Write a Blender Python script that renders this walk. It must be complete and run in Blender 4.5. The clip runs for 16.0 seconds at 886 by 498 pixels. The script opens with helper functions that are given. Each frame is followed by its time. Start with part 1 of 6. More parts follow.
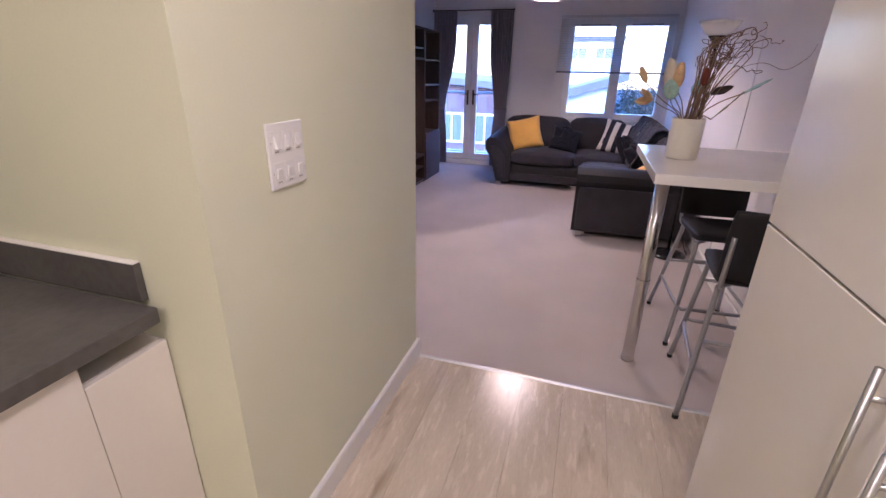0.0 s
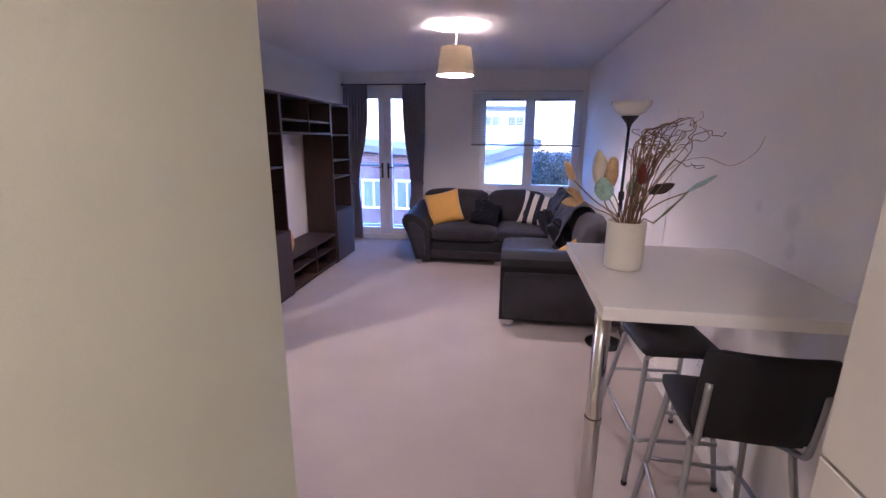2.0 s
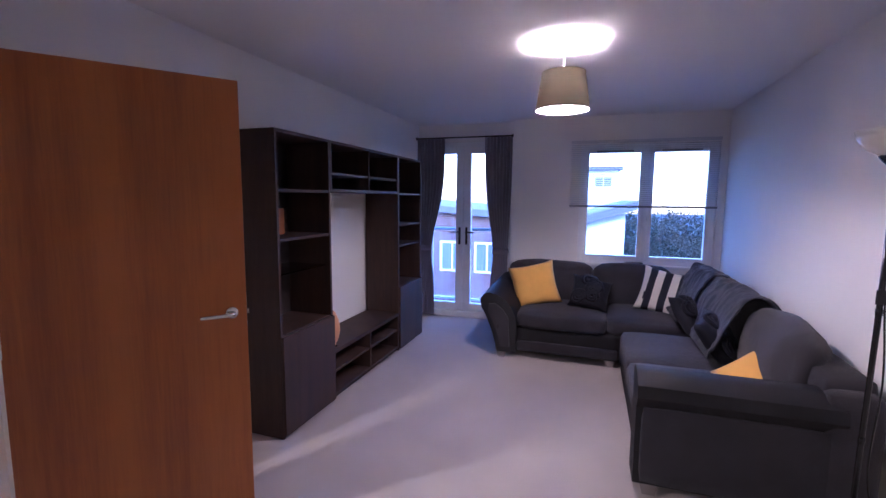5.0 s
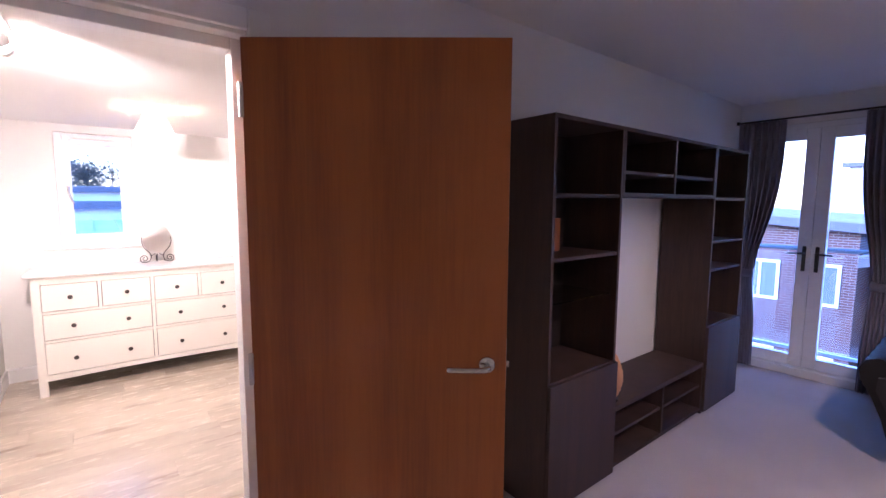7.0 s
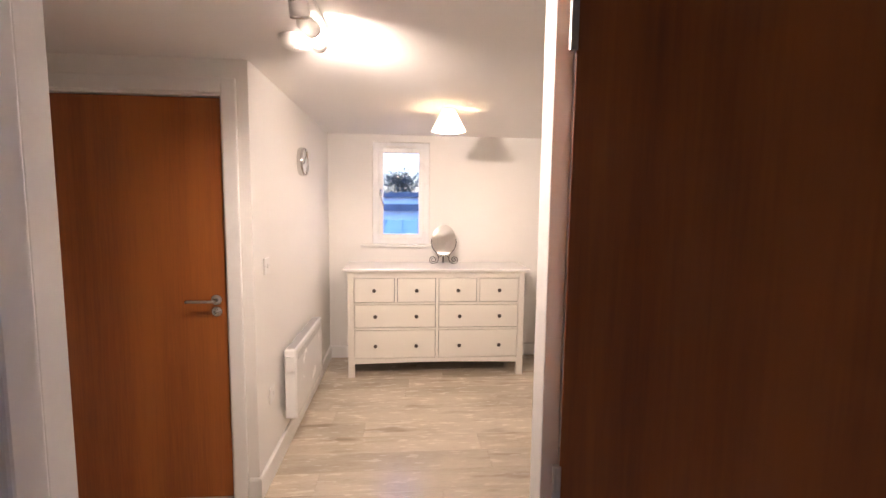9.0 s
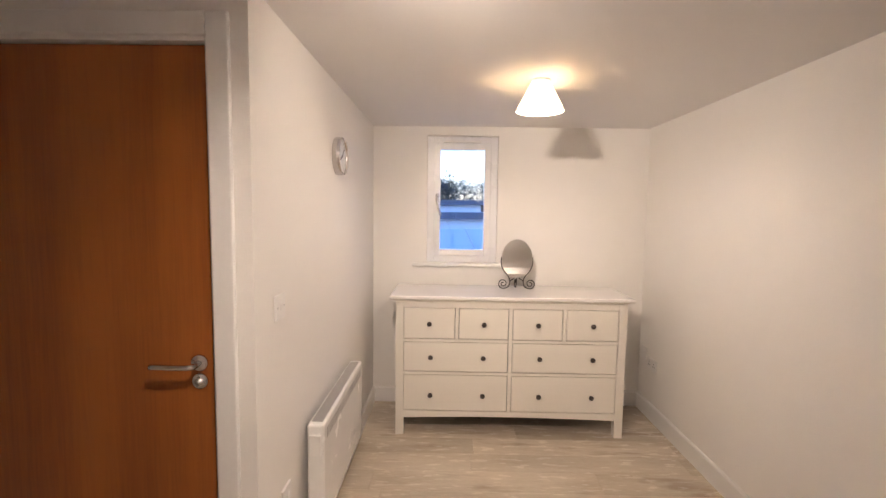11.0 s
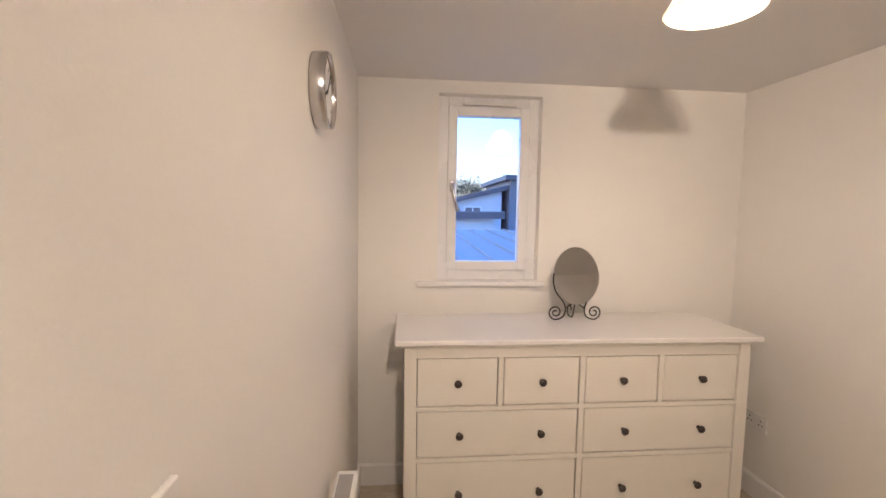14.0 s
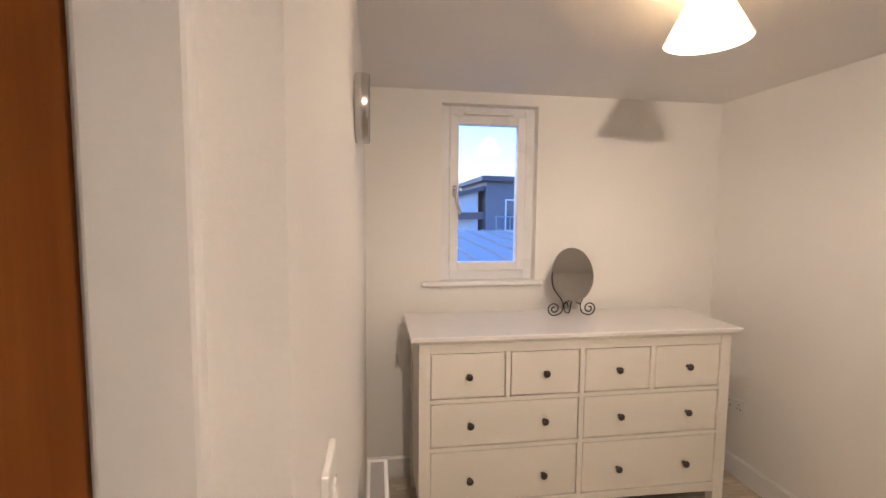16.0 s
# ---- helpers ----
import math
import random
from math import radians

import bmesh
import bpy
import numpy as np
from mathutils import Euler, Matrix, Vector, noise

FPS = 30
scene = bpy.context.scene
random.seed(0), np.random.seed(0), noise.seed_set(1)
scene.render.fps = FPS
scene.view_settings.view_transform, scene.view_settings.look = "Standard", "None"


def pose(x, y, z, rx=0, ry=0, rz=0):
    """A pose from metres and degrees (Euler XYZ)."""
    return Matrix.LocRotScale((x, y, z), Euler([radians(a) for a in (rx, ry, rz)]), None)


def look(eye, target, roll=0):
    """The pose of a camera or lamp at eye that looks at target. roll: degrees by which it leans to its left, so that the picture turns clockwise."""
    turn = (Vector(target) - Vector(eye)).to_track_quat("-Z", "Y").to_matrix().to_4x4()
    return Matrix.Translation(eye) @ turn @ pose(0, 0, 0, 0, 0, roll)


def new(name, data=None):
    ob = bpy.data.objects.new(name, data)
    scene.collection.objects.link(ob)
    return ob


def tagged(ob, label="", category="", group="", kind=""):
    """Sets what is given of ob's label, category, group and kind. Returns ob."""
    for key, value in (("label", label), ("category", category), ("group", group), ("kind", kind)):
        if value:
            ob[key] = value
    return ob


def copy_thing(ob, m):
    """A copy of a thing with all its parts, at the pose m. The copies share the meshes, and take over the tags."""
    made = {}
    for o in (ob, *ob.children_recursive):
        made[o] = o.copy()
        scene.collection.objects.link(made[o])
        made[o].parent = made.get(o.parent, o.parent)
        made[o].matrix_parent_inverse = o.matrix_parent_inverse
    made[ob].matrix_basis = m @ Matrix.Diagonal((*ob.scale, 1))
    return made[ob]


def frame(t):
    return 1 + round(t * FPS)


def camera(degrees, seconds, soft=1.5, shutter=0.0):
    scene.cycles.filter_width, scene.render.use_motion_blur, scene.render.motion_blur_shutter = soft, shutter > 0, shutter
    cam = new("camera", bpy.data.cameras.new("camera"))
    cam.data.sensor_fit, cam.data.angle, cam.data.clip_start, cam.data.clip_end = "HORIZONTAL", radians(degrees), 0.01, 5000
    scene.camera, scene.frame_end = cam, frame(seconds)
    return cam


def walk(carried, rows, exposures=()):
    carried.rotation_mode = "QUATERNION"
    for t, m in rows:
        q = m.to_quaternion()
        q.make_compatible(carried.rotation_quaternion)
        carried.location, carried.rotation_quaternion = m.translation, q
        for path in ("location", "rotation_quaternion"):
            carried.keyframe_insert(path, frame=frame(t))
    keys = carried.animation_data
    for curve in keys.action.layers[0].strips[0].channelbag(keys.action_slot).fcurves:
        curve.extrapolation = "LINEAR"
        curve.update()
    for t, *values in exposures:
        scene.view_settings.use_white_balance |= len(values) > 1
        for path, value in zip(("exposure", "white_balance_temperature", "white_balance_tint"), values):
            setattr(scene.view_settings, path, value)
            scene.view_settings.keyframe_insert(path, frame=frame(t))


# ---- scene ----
cam = camera(89.7, 16.0)
PATH = [
    (0, (0.321, -0.05, 1.413), (-0.23, 1.724, 0.672), 1.1),
    (0.5, (0.303, 0.05, 1.456), (-0.043, 1.877, 0.72), 1.0),
    (1, (0.288, 0.187, 1.477), (0.027, 2.061, 0.829), 0.9),
    (1.5, (0.285, 0.36, 1.518), (0.03, 2.263, 0.957), 0.9),
    (2, (0.306, 0.562, 1.523), (0.034, 2.483, 1.039), 0.6),
    (2.5, (0.259, 0.745, 1.52), (-0.019, 2.676, 1.081), 0.6),
    (3, (0.2, 0.951, 1.546), (-0.076, 2.898, 1.18), 0.7),
    (3.2, (0.187, 1.02, 1.541), (-0.09, 2.971, 1.199), 0.6),
    (5.5, (-0.062, 1.889, 1.502), (-0.874, 3.706, 1.301), 0.6),
    (6, (-0.182, 2.042, 1.505), (-1.216, 3.743, 1.308), 0.5),
    (6.5, (-0.319, 2.178, 1.488), (-1.623, 3.683, 1.296), 0.4),
    (7, (-0.459, 2.275, 1.506), (-2.024, 3.503, 1.301), 0.3),
    (7.5, (-0.603, 2.297, 1.503), (-2.357, 3.239, 1.308), 0.4),
    (8, (-0.797, 2.325, 1.493), (-2.682, 2.962, 1.296), 0.6),
    (8.5, (-1.005, 2.354, 1.492), (-2.96, 2.731, 1.297), 0.9),
    (9, (-1.149, 2.364, 1.501), (-3.133, 2.531, 1.304), 0.7),
    (11.5, (-2.263, 2.164, 1.505), (-4.257, 2.135, 1.342), 0.8),
    (12, (-2.492, 2.115, 1.479), (-4.485, 2.081, 1.317), 0.8),
    (12.5, (-2.738, 2.066, 1.473), (-4.731, 2.027, 1.311), 0.7),
    (13, (-2.918, 2.011, 1.457), (-4.911, 1.976, 1.302), 0.7),
    (13.5, (-3.034, 1.933, 1.45), (-5.027, 1.922, 1.292), 0.7),
    (14, (-3.134, 1.859, 1.477), (-5.118, 2.043, 1.314), 0.9),
    (14.5, (-3.176, 1.809, 1.489), (-5.129, 2.209, 1.325), 0.9),
    (15, (-3.155, 1.766, 1.484), (-5.096, 2.222, 1.334), 0.9),
    (15.5, (-3.105, 1.728, 1.488), (-5.046, 2.188, 1.337), 0.9),
    (16, (-3.033, 1.691, 1.493), (-5.004, 1.986, 1.333), 0.5),
]
EXPOSURES = [(0.0, 3.35, 5050, 20), (1.5, 3.25, 5000, 21), (3.0, 3.25, 4960, 21), (5.5, 3.1, 4560, 22), (6.5, 3.15, 4850, 24), (7.0, 3.1, 5000, 22), (8.0, 2.75, 5250, 17), (9.0, 2.35, 5550, 14), (11.5, 1.9, 5550, 10), (16.0, 1.6, 5700, 9)]
walk(cam, [(t, look(eye, target, roll)) for t, eye, target, roll in PATH], EXPOSURES)

# ---- world and light ----
world = bpy.data.worlds.new("dusk_sky")
scene.world = world
world.use_nodes = True
wn = world.node_tree.nodes
sky = wn.new("ShaderNodeTexSky")
sky.sky_type = "NISHITA"
sky.sun_disc = False
sky.sun_elevation, sky.sun_rotation = radians(22), radians(200)
sky.air_density, sky.dust_density, sky.ozone_density = 2.2, 0.4, 6.0
wn["Background"].inputs["Strength"].default_value = 0.15
tint = wn.new("ShaderNodeMix")
tint.data_type, tint.blend_type = "RGBA", "MULTIPLY"
tint.inputs[0].default_value = 1.0
tint.inputs[7].default_value = (0.82, 0.96, 1.75, 1)
world.node_tree.links.new(sky.outputs["Color"], tint.inputs[6])
world.node_tree.links.new(tint.outputs[2], wn["Background"].inputs["Color"])
sun_data = bpy.data.lights.new("sun", "SUN")
sun_data.energy, sun_data.angle, sun_data.color = 0.5, radians(25), (1.0, 0.95, 0.9)
sun = new("sun", sun_data)
sun.matrix_world = look((0, 0, 30), (0 + 30 * math.sin(radians(20)), 30 * math.cos(radians(20)), 30 - 30 * math.tan(radians(24))))

WARM = (1.0, 0.70, 0.52)
HALLWARM = (1.0, 0.735, 0.52)
SOFTWARM = (1.0, 0.75, 0.56)


# ---- materials ----
def node_mat(name):
    m = bpy.data.materials.new(name)
    m.use_nodes = True
    nt = m.node_tree
    return m, nt, nt.nodes["Principled BSDF"]


def surface(name, colour, rough=0.6, var=0.08, scale=6.0, fine=120.0, bump=0.05, metal=0.0, stretch=(1, 1, 1), spec=0.5, sheen=0.0,
            per_object=0.0, rough_var=0.08, coat=0.0):
    """Paint, fabric, stone, metal: colour broken by a large and a fine noise, with fine relief."""
    m, nt, p = node_mat(name)
    n, l = nt.nodes, nt.links
    co = n.new("ShaderNodeTexCoord")
    mp = n.new("ShaderNodeMapping")
    mp.inputs["Scale"].default_value = stretch
    l.new(co.outputs["Object"], mp.inputs["Vector"])
    big, small = n.new("ShaderNodeTexNoise"), n.new("ShaderNodeTexNoise")
    big.inputs["Scale"].default_value, big.inputs["Detail"].default_value = scale, 4
    small.inputs["Scale"].default_value, small.inputs["Detail"].default_value = fine, 3
    l.new(mp.outputs["Vector"], big.inputs["Vector"])
    l.new(mp.outputs["Vector"], small.inputs["Vector"])
    mix = n.new("ShaderNodeMath")
    mix.operation = "MULTIPLY_ADD"
    mix.inputs[1].default_value = 0.45
    l.new(small.outputs["Fac"], mix.inputs[0])
    half = n.new("ShaderNodeMath")
    half.operation = "MULTIPLY"
    half.inputs[1].default_value = 0.55
    l.new(big.outputs["Fac"], half.inputs[0])
    l.new(half.outputs[0], mix.inputs[2])
    ramp = n.new("ShaderNodeValToRGB")
    ramp.color_ramp.elements[0].position, ramp.color_ramp.elements[1].position = 0.3, 0.7
    ramp.color_ramp.elements[0].color = (*[c * (1 - var) for c in colour], 1)
    ramp.color_ramp.elements[1].color = (*[min(1, c * (1 + var)) for c in colour], 1)
    l.new(mix.outputs[0], ramp.inputs["Fac"])
    out = ramp.outputs["Color"]
    if per_object:
        info = n.new("ShaderNodeObjectInfo")
        hsv = n.new("ShaderNodeHueSaturation")
        rng = n.new("ShaderNodeMapRange")
        rng.inputs["To Min"].default_value, rng.inputs["To Max"].default_value = 1 - per_object, 1 + per_object
        l.new(info.outputs["Random"], rng.inputs["Value"])
        l.new(rng.outputs["Result"], hsv.inputs["Value"])
        l.new(out, hsv.inputs["Color"])
        out = hsv.outputs["Color"]
    l.new(out, p.inputs["Base Color"])
    rr = n.new("ShaderNodeMapRange")
    rr.inputs["To Min"].default_value, rr.inputs["To Max"].default_value = max(0, rough - rough_var), min(1, rough + rough_var)
    l.new(big.outputs["Fac"], rr.inputs["Value"])
    l.new(rr.outputs["Result"], p.inputs["Roughness"])
    p.inputs["Metallic"].default_value = metal
    p.inputs["Specular IOR Level"].default_value = spec
    p.inputs["Sheen Weight"].default_value = sheen
    p.inputs["Coat Weight"].default_value = coat
    if bump:
        b = n.new("ShaderNodeBump")
        b.inputs["Strength"].default_value, b.inputs["Distance"].default_value = bump, 0.01
        l.new(small.outputs["Fac"], b.inputs["Height"])
        l.new(b.outputs["Normal"], p.inputs["Normal"])
    return m


def timber(name, dark, light, axis="Z", rough=0.35, scale=1.0, per_object=0.0, bump=0.03, knots=0.0, coat=0.0, use_random=False, stretch=0.35, fine=0.45):
    """Wood with long grain along one axis and slow figure across it."""
    m, nt, p = node_mat(name)
    n, l = nt.nodes, nt.links
    co = n.new("ShaderNodeTexCoord")
    mp = n.new("ShaderNodeMapping")
    s = {"X": (stretch, 5, 5), "Y": (5, stretch, 5), "Z": (5, 5, stretch)}[axis]
    mp.inputs["Scale"].default_value = [v * scale for v in s]
    l.new(co.outputs["Object"], mp.inputs["Vector"])
    vec = mp.outputs["Vector"]
    if use_random:
        info = n.new("ShaderNodeObjectInfo")
        mul = n.new("ShaderNodeVectorMath")
        mul.operation = "MULTIPLY_ADD"
        mul.inputs[0].default_value = (1, 1, 1)
        comb = n.new("ShaderNodeCombineXYZ")
        k = n.new("ShaderNodeMath")
        k.operation = "MULTIPLY"
        k.inputs[1].default_value = 57.0
        l.new(info.outputs["Random"], k.inputs[0])
        for i in range(3):
            l.new(k.outputs[0], comb.inputs[i])
        l.new(vec, mul.inputs[1])
        l.new(comb.outputs[0], mul.inputs[2])
        vec = mul.outputs[0]
    a, b_, c = n.new("ShaderNodeTexNoise"), n.new("ShaderNodeTexNoise"), n.new("ShaderNodeTexNoise")
    a.inputs["Scale"].default_value, a.inputs["Detail"].default_value, a.inputs["Distortion"].default_value = 1.2, 5, 0.6
    b_.inputs["Scale"].default_value, b_.inputs["Detail"].default_value = 9.0, 6
    c.inputs["Scale"].default_value, c.inputs["Detail"].default_value = 34.0, 2
    for t in (a, b_, c):
        l.new(vec, t.inputs["Vector"])
    m1 = n.new("ShaderNodeMix")
    m1.inputs[0].default_value = fine
    l.new(a.outputs["Fac"], m1.inputs[2])
    l.new(b_.outputs["Fac"], m1.inputs[3])
    m2 = n.new("ShaderNodeMix")
    m2.inputs[0].default_value = 0.2
    l.new(m1.outputs[0], m2.inputs[2])
    l.new(c.outputs["Fac"], m2.inputs[3])
    ramp = n.new("ShaderNodeValToRGB")
    e = ramp.color_ramp.elements
    e[0].position, e[1].position = 0.36, 0.62
    e[0].color, e[1].color = (*dark, 1), (*light, 1)
    l.new(m2.outputs[0], ramp.inputs["Fac"])
    out = ramp.outputs["Color"]
    if knots:
        kn = n.new("ShaderNodeTexNoise")
        kn.inputs["Scale"].default_value, kn.inputs["Detail"].default_value = 2.3, 3
        l.new(vec, kn.inputs["Vector"])
        kr = n.new("ShaderNodeValToRGB")
        kr.color_ramp.elements[0].position, kr.color_ramp.elements[1].position = 0.60, 0.72
        kr.color_ramp.elements[0].color, kr.color_ramp.elements[1].color = (1, 1, 1, 1), (1 - knots, 1 - knots * 1.1, 1 - knots * 1.2, 1)
        l.new(kn.outputs["Fac"], kr.inputs["Fac"])
        mm = n.new("ShaderNodeMix")
        mm.data_type, mm.blend_type = "RGBA", "MULTIPLY"
        mm.inputs[0].default_value = 1.0
        l.new(out, mm.inputs[6])
        l.new(kr.outputs["Color"], mm.inputs[7])
        out = mm.outputs[2]
    if per_object:
        info2 = n.new("ShaderNodeObjectInfo")
        hsv = n.new("ShaderNodeHueSaturation")
        rng = n.new("ShaderNodeMapRange")
        rng.inputs["To Min"].default_value, rng.inputs["To Max"].default_value = 1 - per_object, 1 + per_object
        l.new(info2.outputs["Random"], rng.inputs["Value"])
        l.new(rng.outputs["Result"], hsv.inputs["Value"])
        l.new(out, hsv.inputs["Color"])
        out = hsv.outputs["Color"]
    l.new(out, p.inputs["Base Color"])
    rr = n.new("ShaderNodeMapRange")
    rr.inputs["To Min"].default_value, rr.inputs["To Max"].default_value = rough - 0.07, rough + 0.1
    l.new(b_.outputs["Fac"], rr.inputs["Value"])
    l.new(rr.outputs["Result"], p.inputs["Roughness"])
    p.inputs["Coat Weight"].default_value = coat
    bp = n.new("ShaderNodeBump")
    bp.inputs["Strength"].default_value, bp.inputs["Distance"].default_value = bump, 0.004
    l.new(m2.outputs[0], bp.inputs["Height"])
    l.new(bp.outputs["Normal"], p.inputs["Normal"])
    return m


def glow(name, colour, strength):
    m, nt, p = node_mat(name)
    p.inputs["Base Color"].default_value = (*colour, 1)
    p.inputs["Emission Color"].default_value = (*colour, 1)
    p.inputs["Emission Strength"].default_value = strength
    return m


def glass(name, tint=(1, 1, 1), rough=0.0):
    m, nt, p = node_mat(name)
    p.inputs["Base Color"].default_value = (*tint, 1)
    p.inputs["Transmission Weight"].default_value = 1.0
    p.inputs["Roughness"].default_value = rough
    p.inputs["IOR"].default_value = 1.45
    return m


def shade_cloth(name, colour, amount):
    """Lamp shade cloth, which lets part of the bulb's light through."""
    m, nt, p = node_mat(name)
    n, l = nt.nodes, nt.links
    p.inputs["Base Color"].default_value = (*colour, 1)
    p.inputs["Roughness"].default_value = 0.85
    tr = n.new("ShaderNodeBsdfTranslucent")
    tr.inputs["Color"].default_value = (*colour, 1)
    wv = n.new("ShaderNodeTexNoise")
    wv.inputs["Scale"].default_value = 260
    bp = n.new("ShaderNodeBump")
    bp.inputs["Strength"].default_value, bp.inputs["Distance"].default_value = 0.25, 0.002
    l.new(wv.outputs["Fac"], bp.inputs["Height"])
    l.new(bp.outputs["Normal"], p.inputs["Normal"])
    ms = n.new("ShaderNodeMixShader")
    ms.inputs[0].default_value = amount
    l.new(p.outputs[0], ms.inputs[1])
    l.new(tr.outputs[0], ms.inputs[2])
    l.new(ms.outputs[0], n["Material Output"].inputs["Surface"])
    return m


M_WALL = surface("white_wall_paint", (0.80, 0.775, 0.745), 0.75, 0.025, 1.6, 160, 0.04)
M_HALLWALL = surface("warm_white_wall_paint", (0.82, 0.80, 0.765), 0.7, 0.02, 1.4, 160, 0.04)
M_WALL_EAST = surface("scuffed_white_wall_paint", (0.80, 0.775, 0.745), 0.75, 0.025, 1.6, 160, 0.04)


def scuff(m, spots):
    """Grey rubbed marks of ragged outline at given places on a painted wall."""
    nt = m.node_tree
    n, l = nt.nodes, nt.links
    p = n["Principled BSDF"]
    src = p.inputs["Base Color"].links[0].from_socket
    co = n.new("ShaderNodeTexCoord")
    nz = n.new("ShaderNodeTexNoise")
    nz.inputs["Scale"].default_value, nz.inputs["Detail"].default_value = 14, 4
    l.new(co.outputs["Object"], nz.inputs["Vector"])
    for (x, y, z), r, amount in spots:
        d = n.new("ShaderNodeVectorMath")
        d.operation = "DISTANCE"
        d.inputs[1].default_value = (x, y, z)
        l.new(co.outputs["Object"], d.inputs[0])
        add = n.new("ShaderNodeMath")
        add.operation = "MULTIPLY_ADD"
        add.inputs[1].default_value = r * 1.5
        l.new(nz.outputs["Fac"], add.inputs[0])
        l.new(d.outputs["Value"], add.inputs[2])
        mr = n.new("ShaderNodeMapRange")
        mr.inputs["From Min"].default_value, mr.inputs["From Max"].default_value = r * 1.9, r * 1.25
        mr.inputs["To Min"].default_value, mr.inputs["To Max"].default_value = 0.0, amount
        l.new(add.outputs[0], mr.inputs["Value"])
        mx = n.new("ShaderNodeMix")
        mx.data_type = "RGBA"
        l.new(mr.outputs["Result"], mx.inputs[0])
        l.new(src, mx.inputs[6])
        mx.inputs[7].default_value = (0.42, 0.40, 0.40, 1)
        src = mx.outputs[2]
    l.new(src, p.inputs["Base Color"])


scuff(M_WALL_EAST, [((1.32, 2.30, 1.25), 0.055, 0.30), ((1.32, 2.52, 1.27), 0.032, 0.25), ((1.32, 2.27, 1.14), 0.040, 0.22), ((1.32, 2.2, 0.85), 0.08, 0.35), ((1.32, 2.6, 0.72), 0.07, 0.25), ((1.32, 3.0, 0.6), 0.05, 0.2)])
M_CREAM = surface("pale_green_cream_paint", (0.70, 0.705, 0.53), 0.7, 0.03, 1.5, 160, 0.04)
M_CEIL = surface("matt_ceiling_paint", (0.80, 0.78, 0.76), 0.85, 0.02, 1.2, 140, 0.03)
M_GLOSS = surface("white_gloss_woodwork", (0.80, 0.79, 0.77), 0.32, 0.02, 3, 60, 0.02)
M_UPVC = surface("white_upvc", (0.82, 0.82, 0.83), 0.28, 0.015, 3, 60, 0.01)
M_CARPET = surface("beige_loop_carpet", (0.50, 0.435, 0.40), 0.97, 0.12, 2.2, 420, 0.5, spec=0.1, sheen=0.3)
M_PLANK = timber("pale_grey_oak_laminate", (0.47, 0.40, 0.305), (0.635, 0.56, 0.45), "Y", 0.24, 0.9, per_object=0.10, knots=0.32, use_random=True, stretch=0.95, fine=0.28)
M_DOOR = timber("cherry_veneer_door", (0.190, 0.047, 0.0052), (0.340, 0.104, 0.0120), "Z", 0.5, 0.75, bump=0.01, fine=0.22, stretch=0.22)
M_ESPRESSO = timber("black_brown_foil", (0.024, 0.0115, 0.0075), (0.056, 0.028, 0.019), "Z", 0.58, 1.2, bump=0.03)
# black-brown foil darkened for the backs; the recess shade is in the colour
M_ESPRESSO_SHADED = timber("black_brown_foil_shaded", (0.010, 0.006, 0.0045), (0.024, 0.014, 0.010), "Z", 0.55, 1.2, bump=0.03)
M_CHROME = surface("brushed_chrome", (0.62, 0.61, 0.60), 0.22, 0.05, 5, 90, 0.01, metal=1.0)
M_STEEL = surface("satin_steel", (0.50, 0.50, 0.50), 0.35, 0.06, 6, 120, 0.02, metal=1.0)
M_STRIP = surface("satin_aluminium_strip", (0.62, 0.61, 0.59), 0.45, 0.05, 6, 120, 0.02, metal=0.8)
M_GREYTUBE = surface("silver_grey_painted_tube", (0.36, 0.36, 0.37), 0.35, 0.05, 8, 140, 0.01, metal=0.6)
M_BLACKLEATHER = surface("black_leather", (0.014, 0.013, 0.015), 0.62, 0.2, 14, 260, 0.2, spec=0.3)
M_CHENILLE = surface("charcoal_chenille", (0.026, 0.023, 0.029), 0.95, 0.4, 9, 320, 0.5, sheen=0.12)
M_VELVET = surface("dark_grey_velvet_back", (0.032, 0.028, 0.034), 0.92, 0.5, 5, 240, 0.5, sheen=0.15)
M_YELLOW = surface("mustard_cotton", (0.72, 0.40, 0.075), 0.9, 0.10, 10, 380, 0.35, sheen=0.2)
M_CREAMCLOTH = surface("cream_cotton", (0.76, 0.72, 0.66), 0.9, 0.05, 10, 380, 0.3)
M_NAVY = surface("navy_cotton", (0.015, 0.016, 0.032), 0.9, 0.2, 10, 380, 0.3)
M_BLACKRUFFLE = surface("black_satin_ruffle", (0.008, 0.008, 0.014), 0.7, 0.4, 18, 90, 0.5, spec=0.25, sheen=0.05)
M_THROW = surface("dark_blue_grey_throw", (0.024, 0.025, 0.038), 0.9, 0.5, 7, 200, 0.6, sheen=0.12)
M_CURTAIN = surface("slate_purple_curtain_cloth", (0.20, 0.18, 0.225), 0.8, 0.15, 6, 300, 0.3, sheen=0.3)
M_WHITETOP = surface("white_laminate_worktop", (0.80, 0.775, 0.74), 0.22, 0.02, 3, 80, 0.01)
M_UNIT = surface("gloss_white_unit_door", (0.76, 0.725, 0.66), 0.16, 0.015, 2, 60, 0.008)
M_UNITWARM = surface("white_base_unit", (0.76, 0.715, 0.66), 0.3, 0.02, 2, 60, 0.01)
M_SLATE = surface("grey_slate_worktop", (0.095, 0.088, 0.082), 0.42, 0.30, 7, 46, 0.08)
M_CERAMIC = surface("cream_glazed_ceramic", (0.76, 0.72, 0.62), 0.3, 0.03, 8, 90, 0.02)
M_CHEST = surface("white_stained_chest_paint", (0.80, 0.765, 0.69), 0.35, 0.02, 4, 90, 0.02)
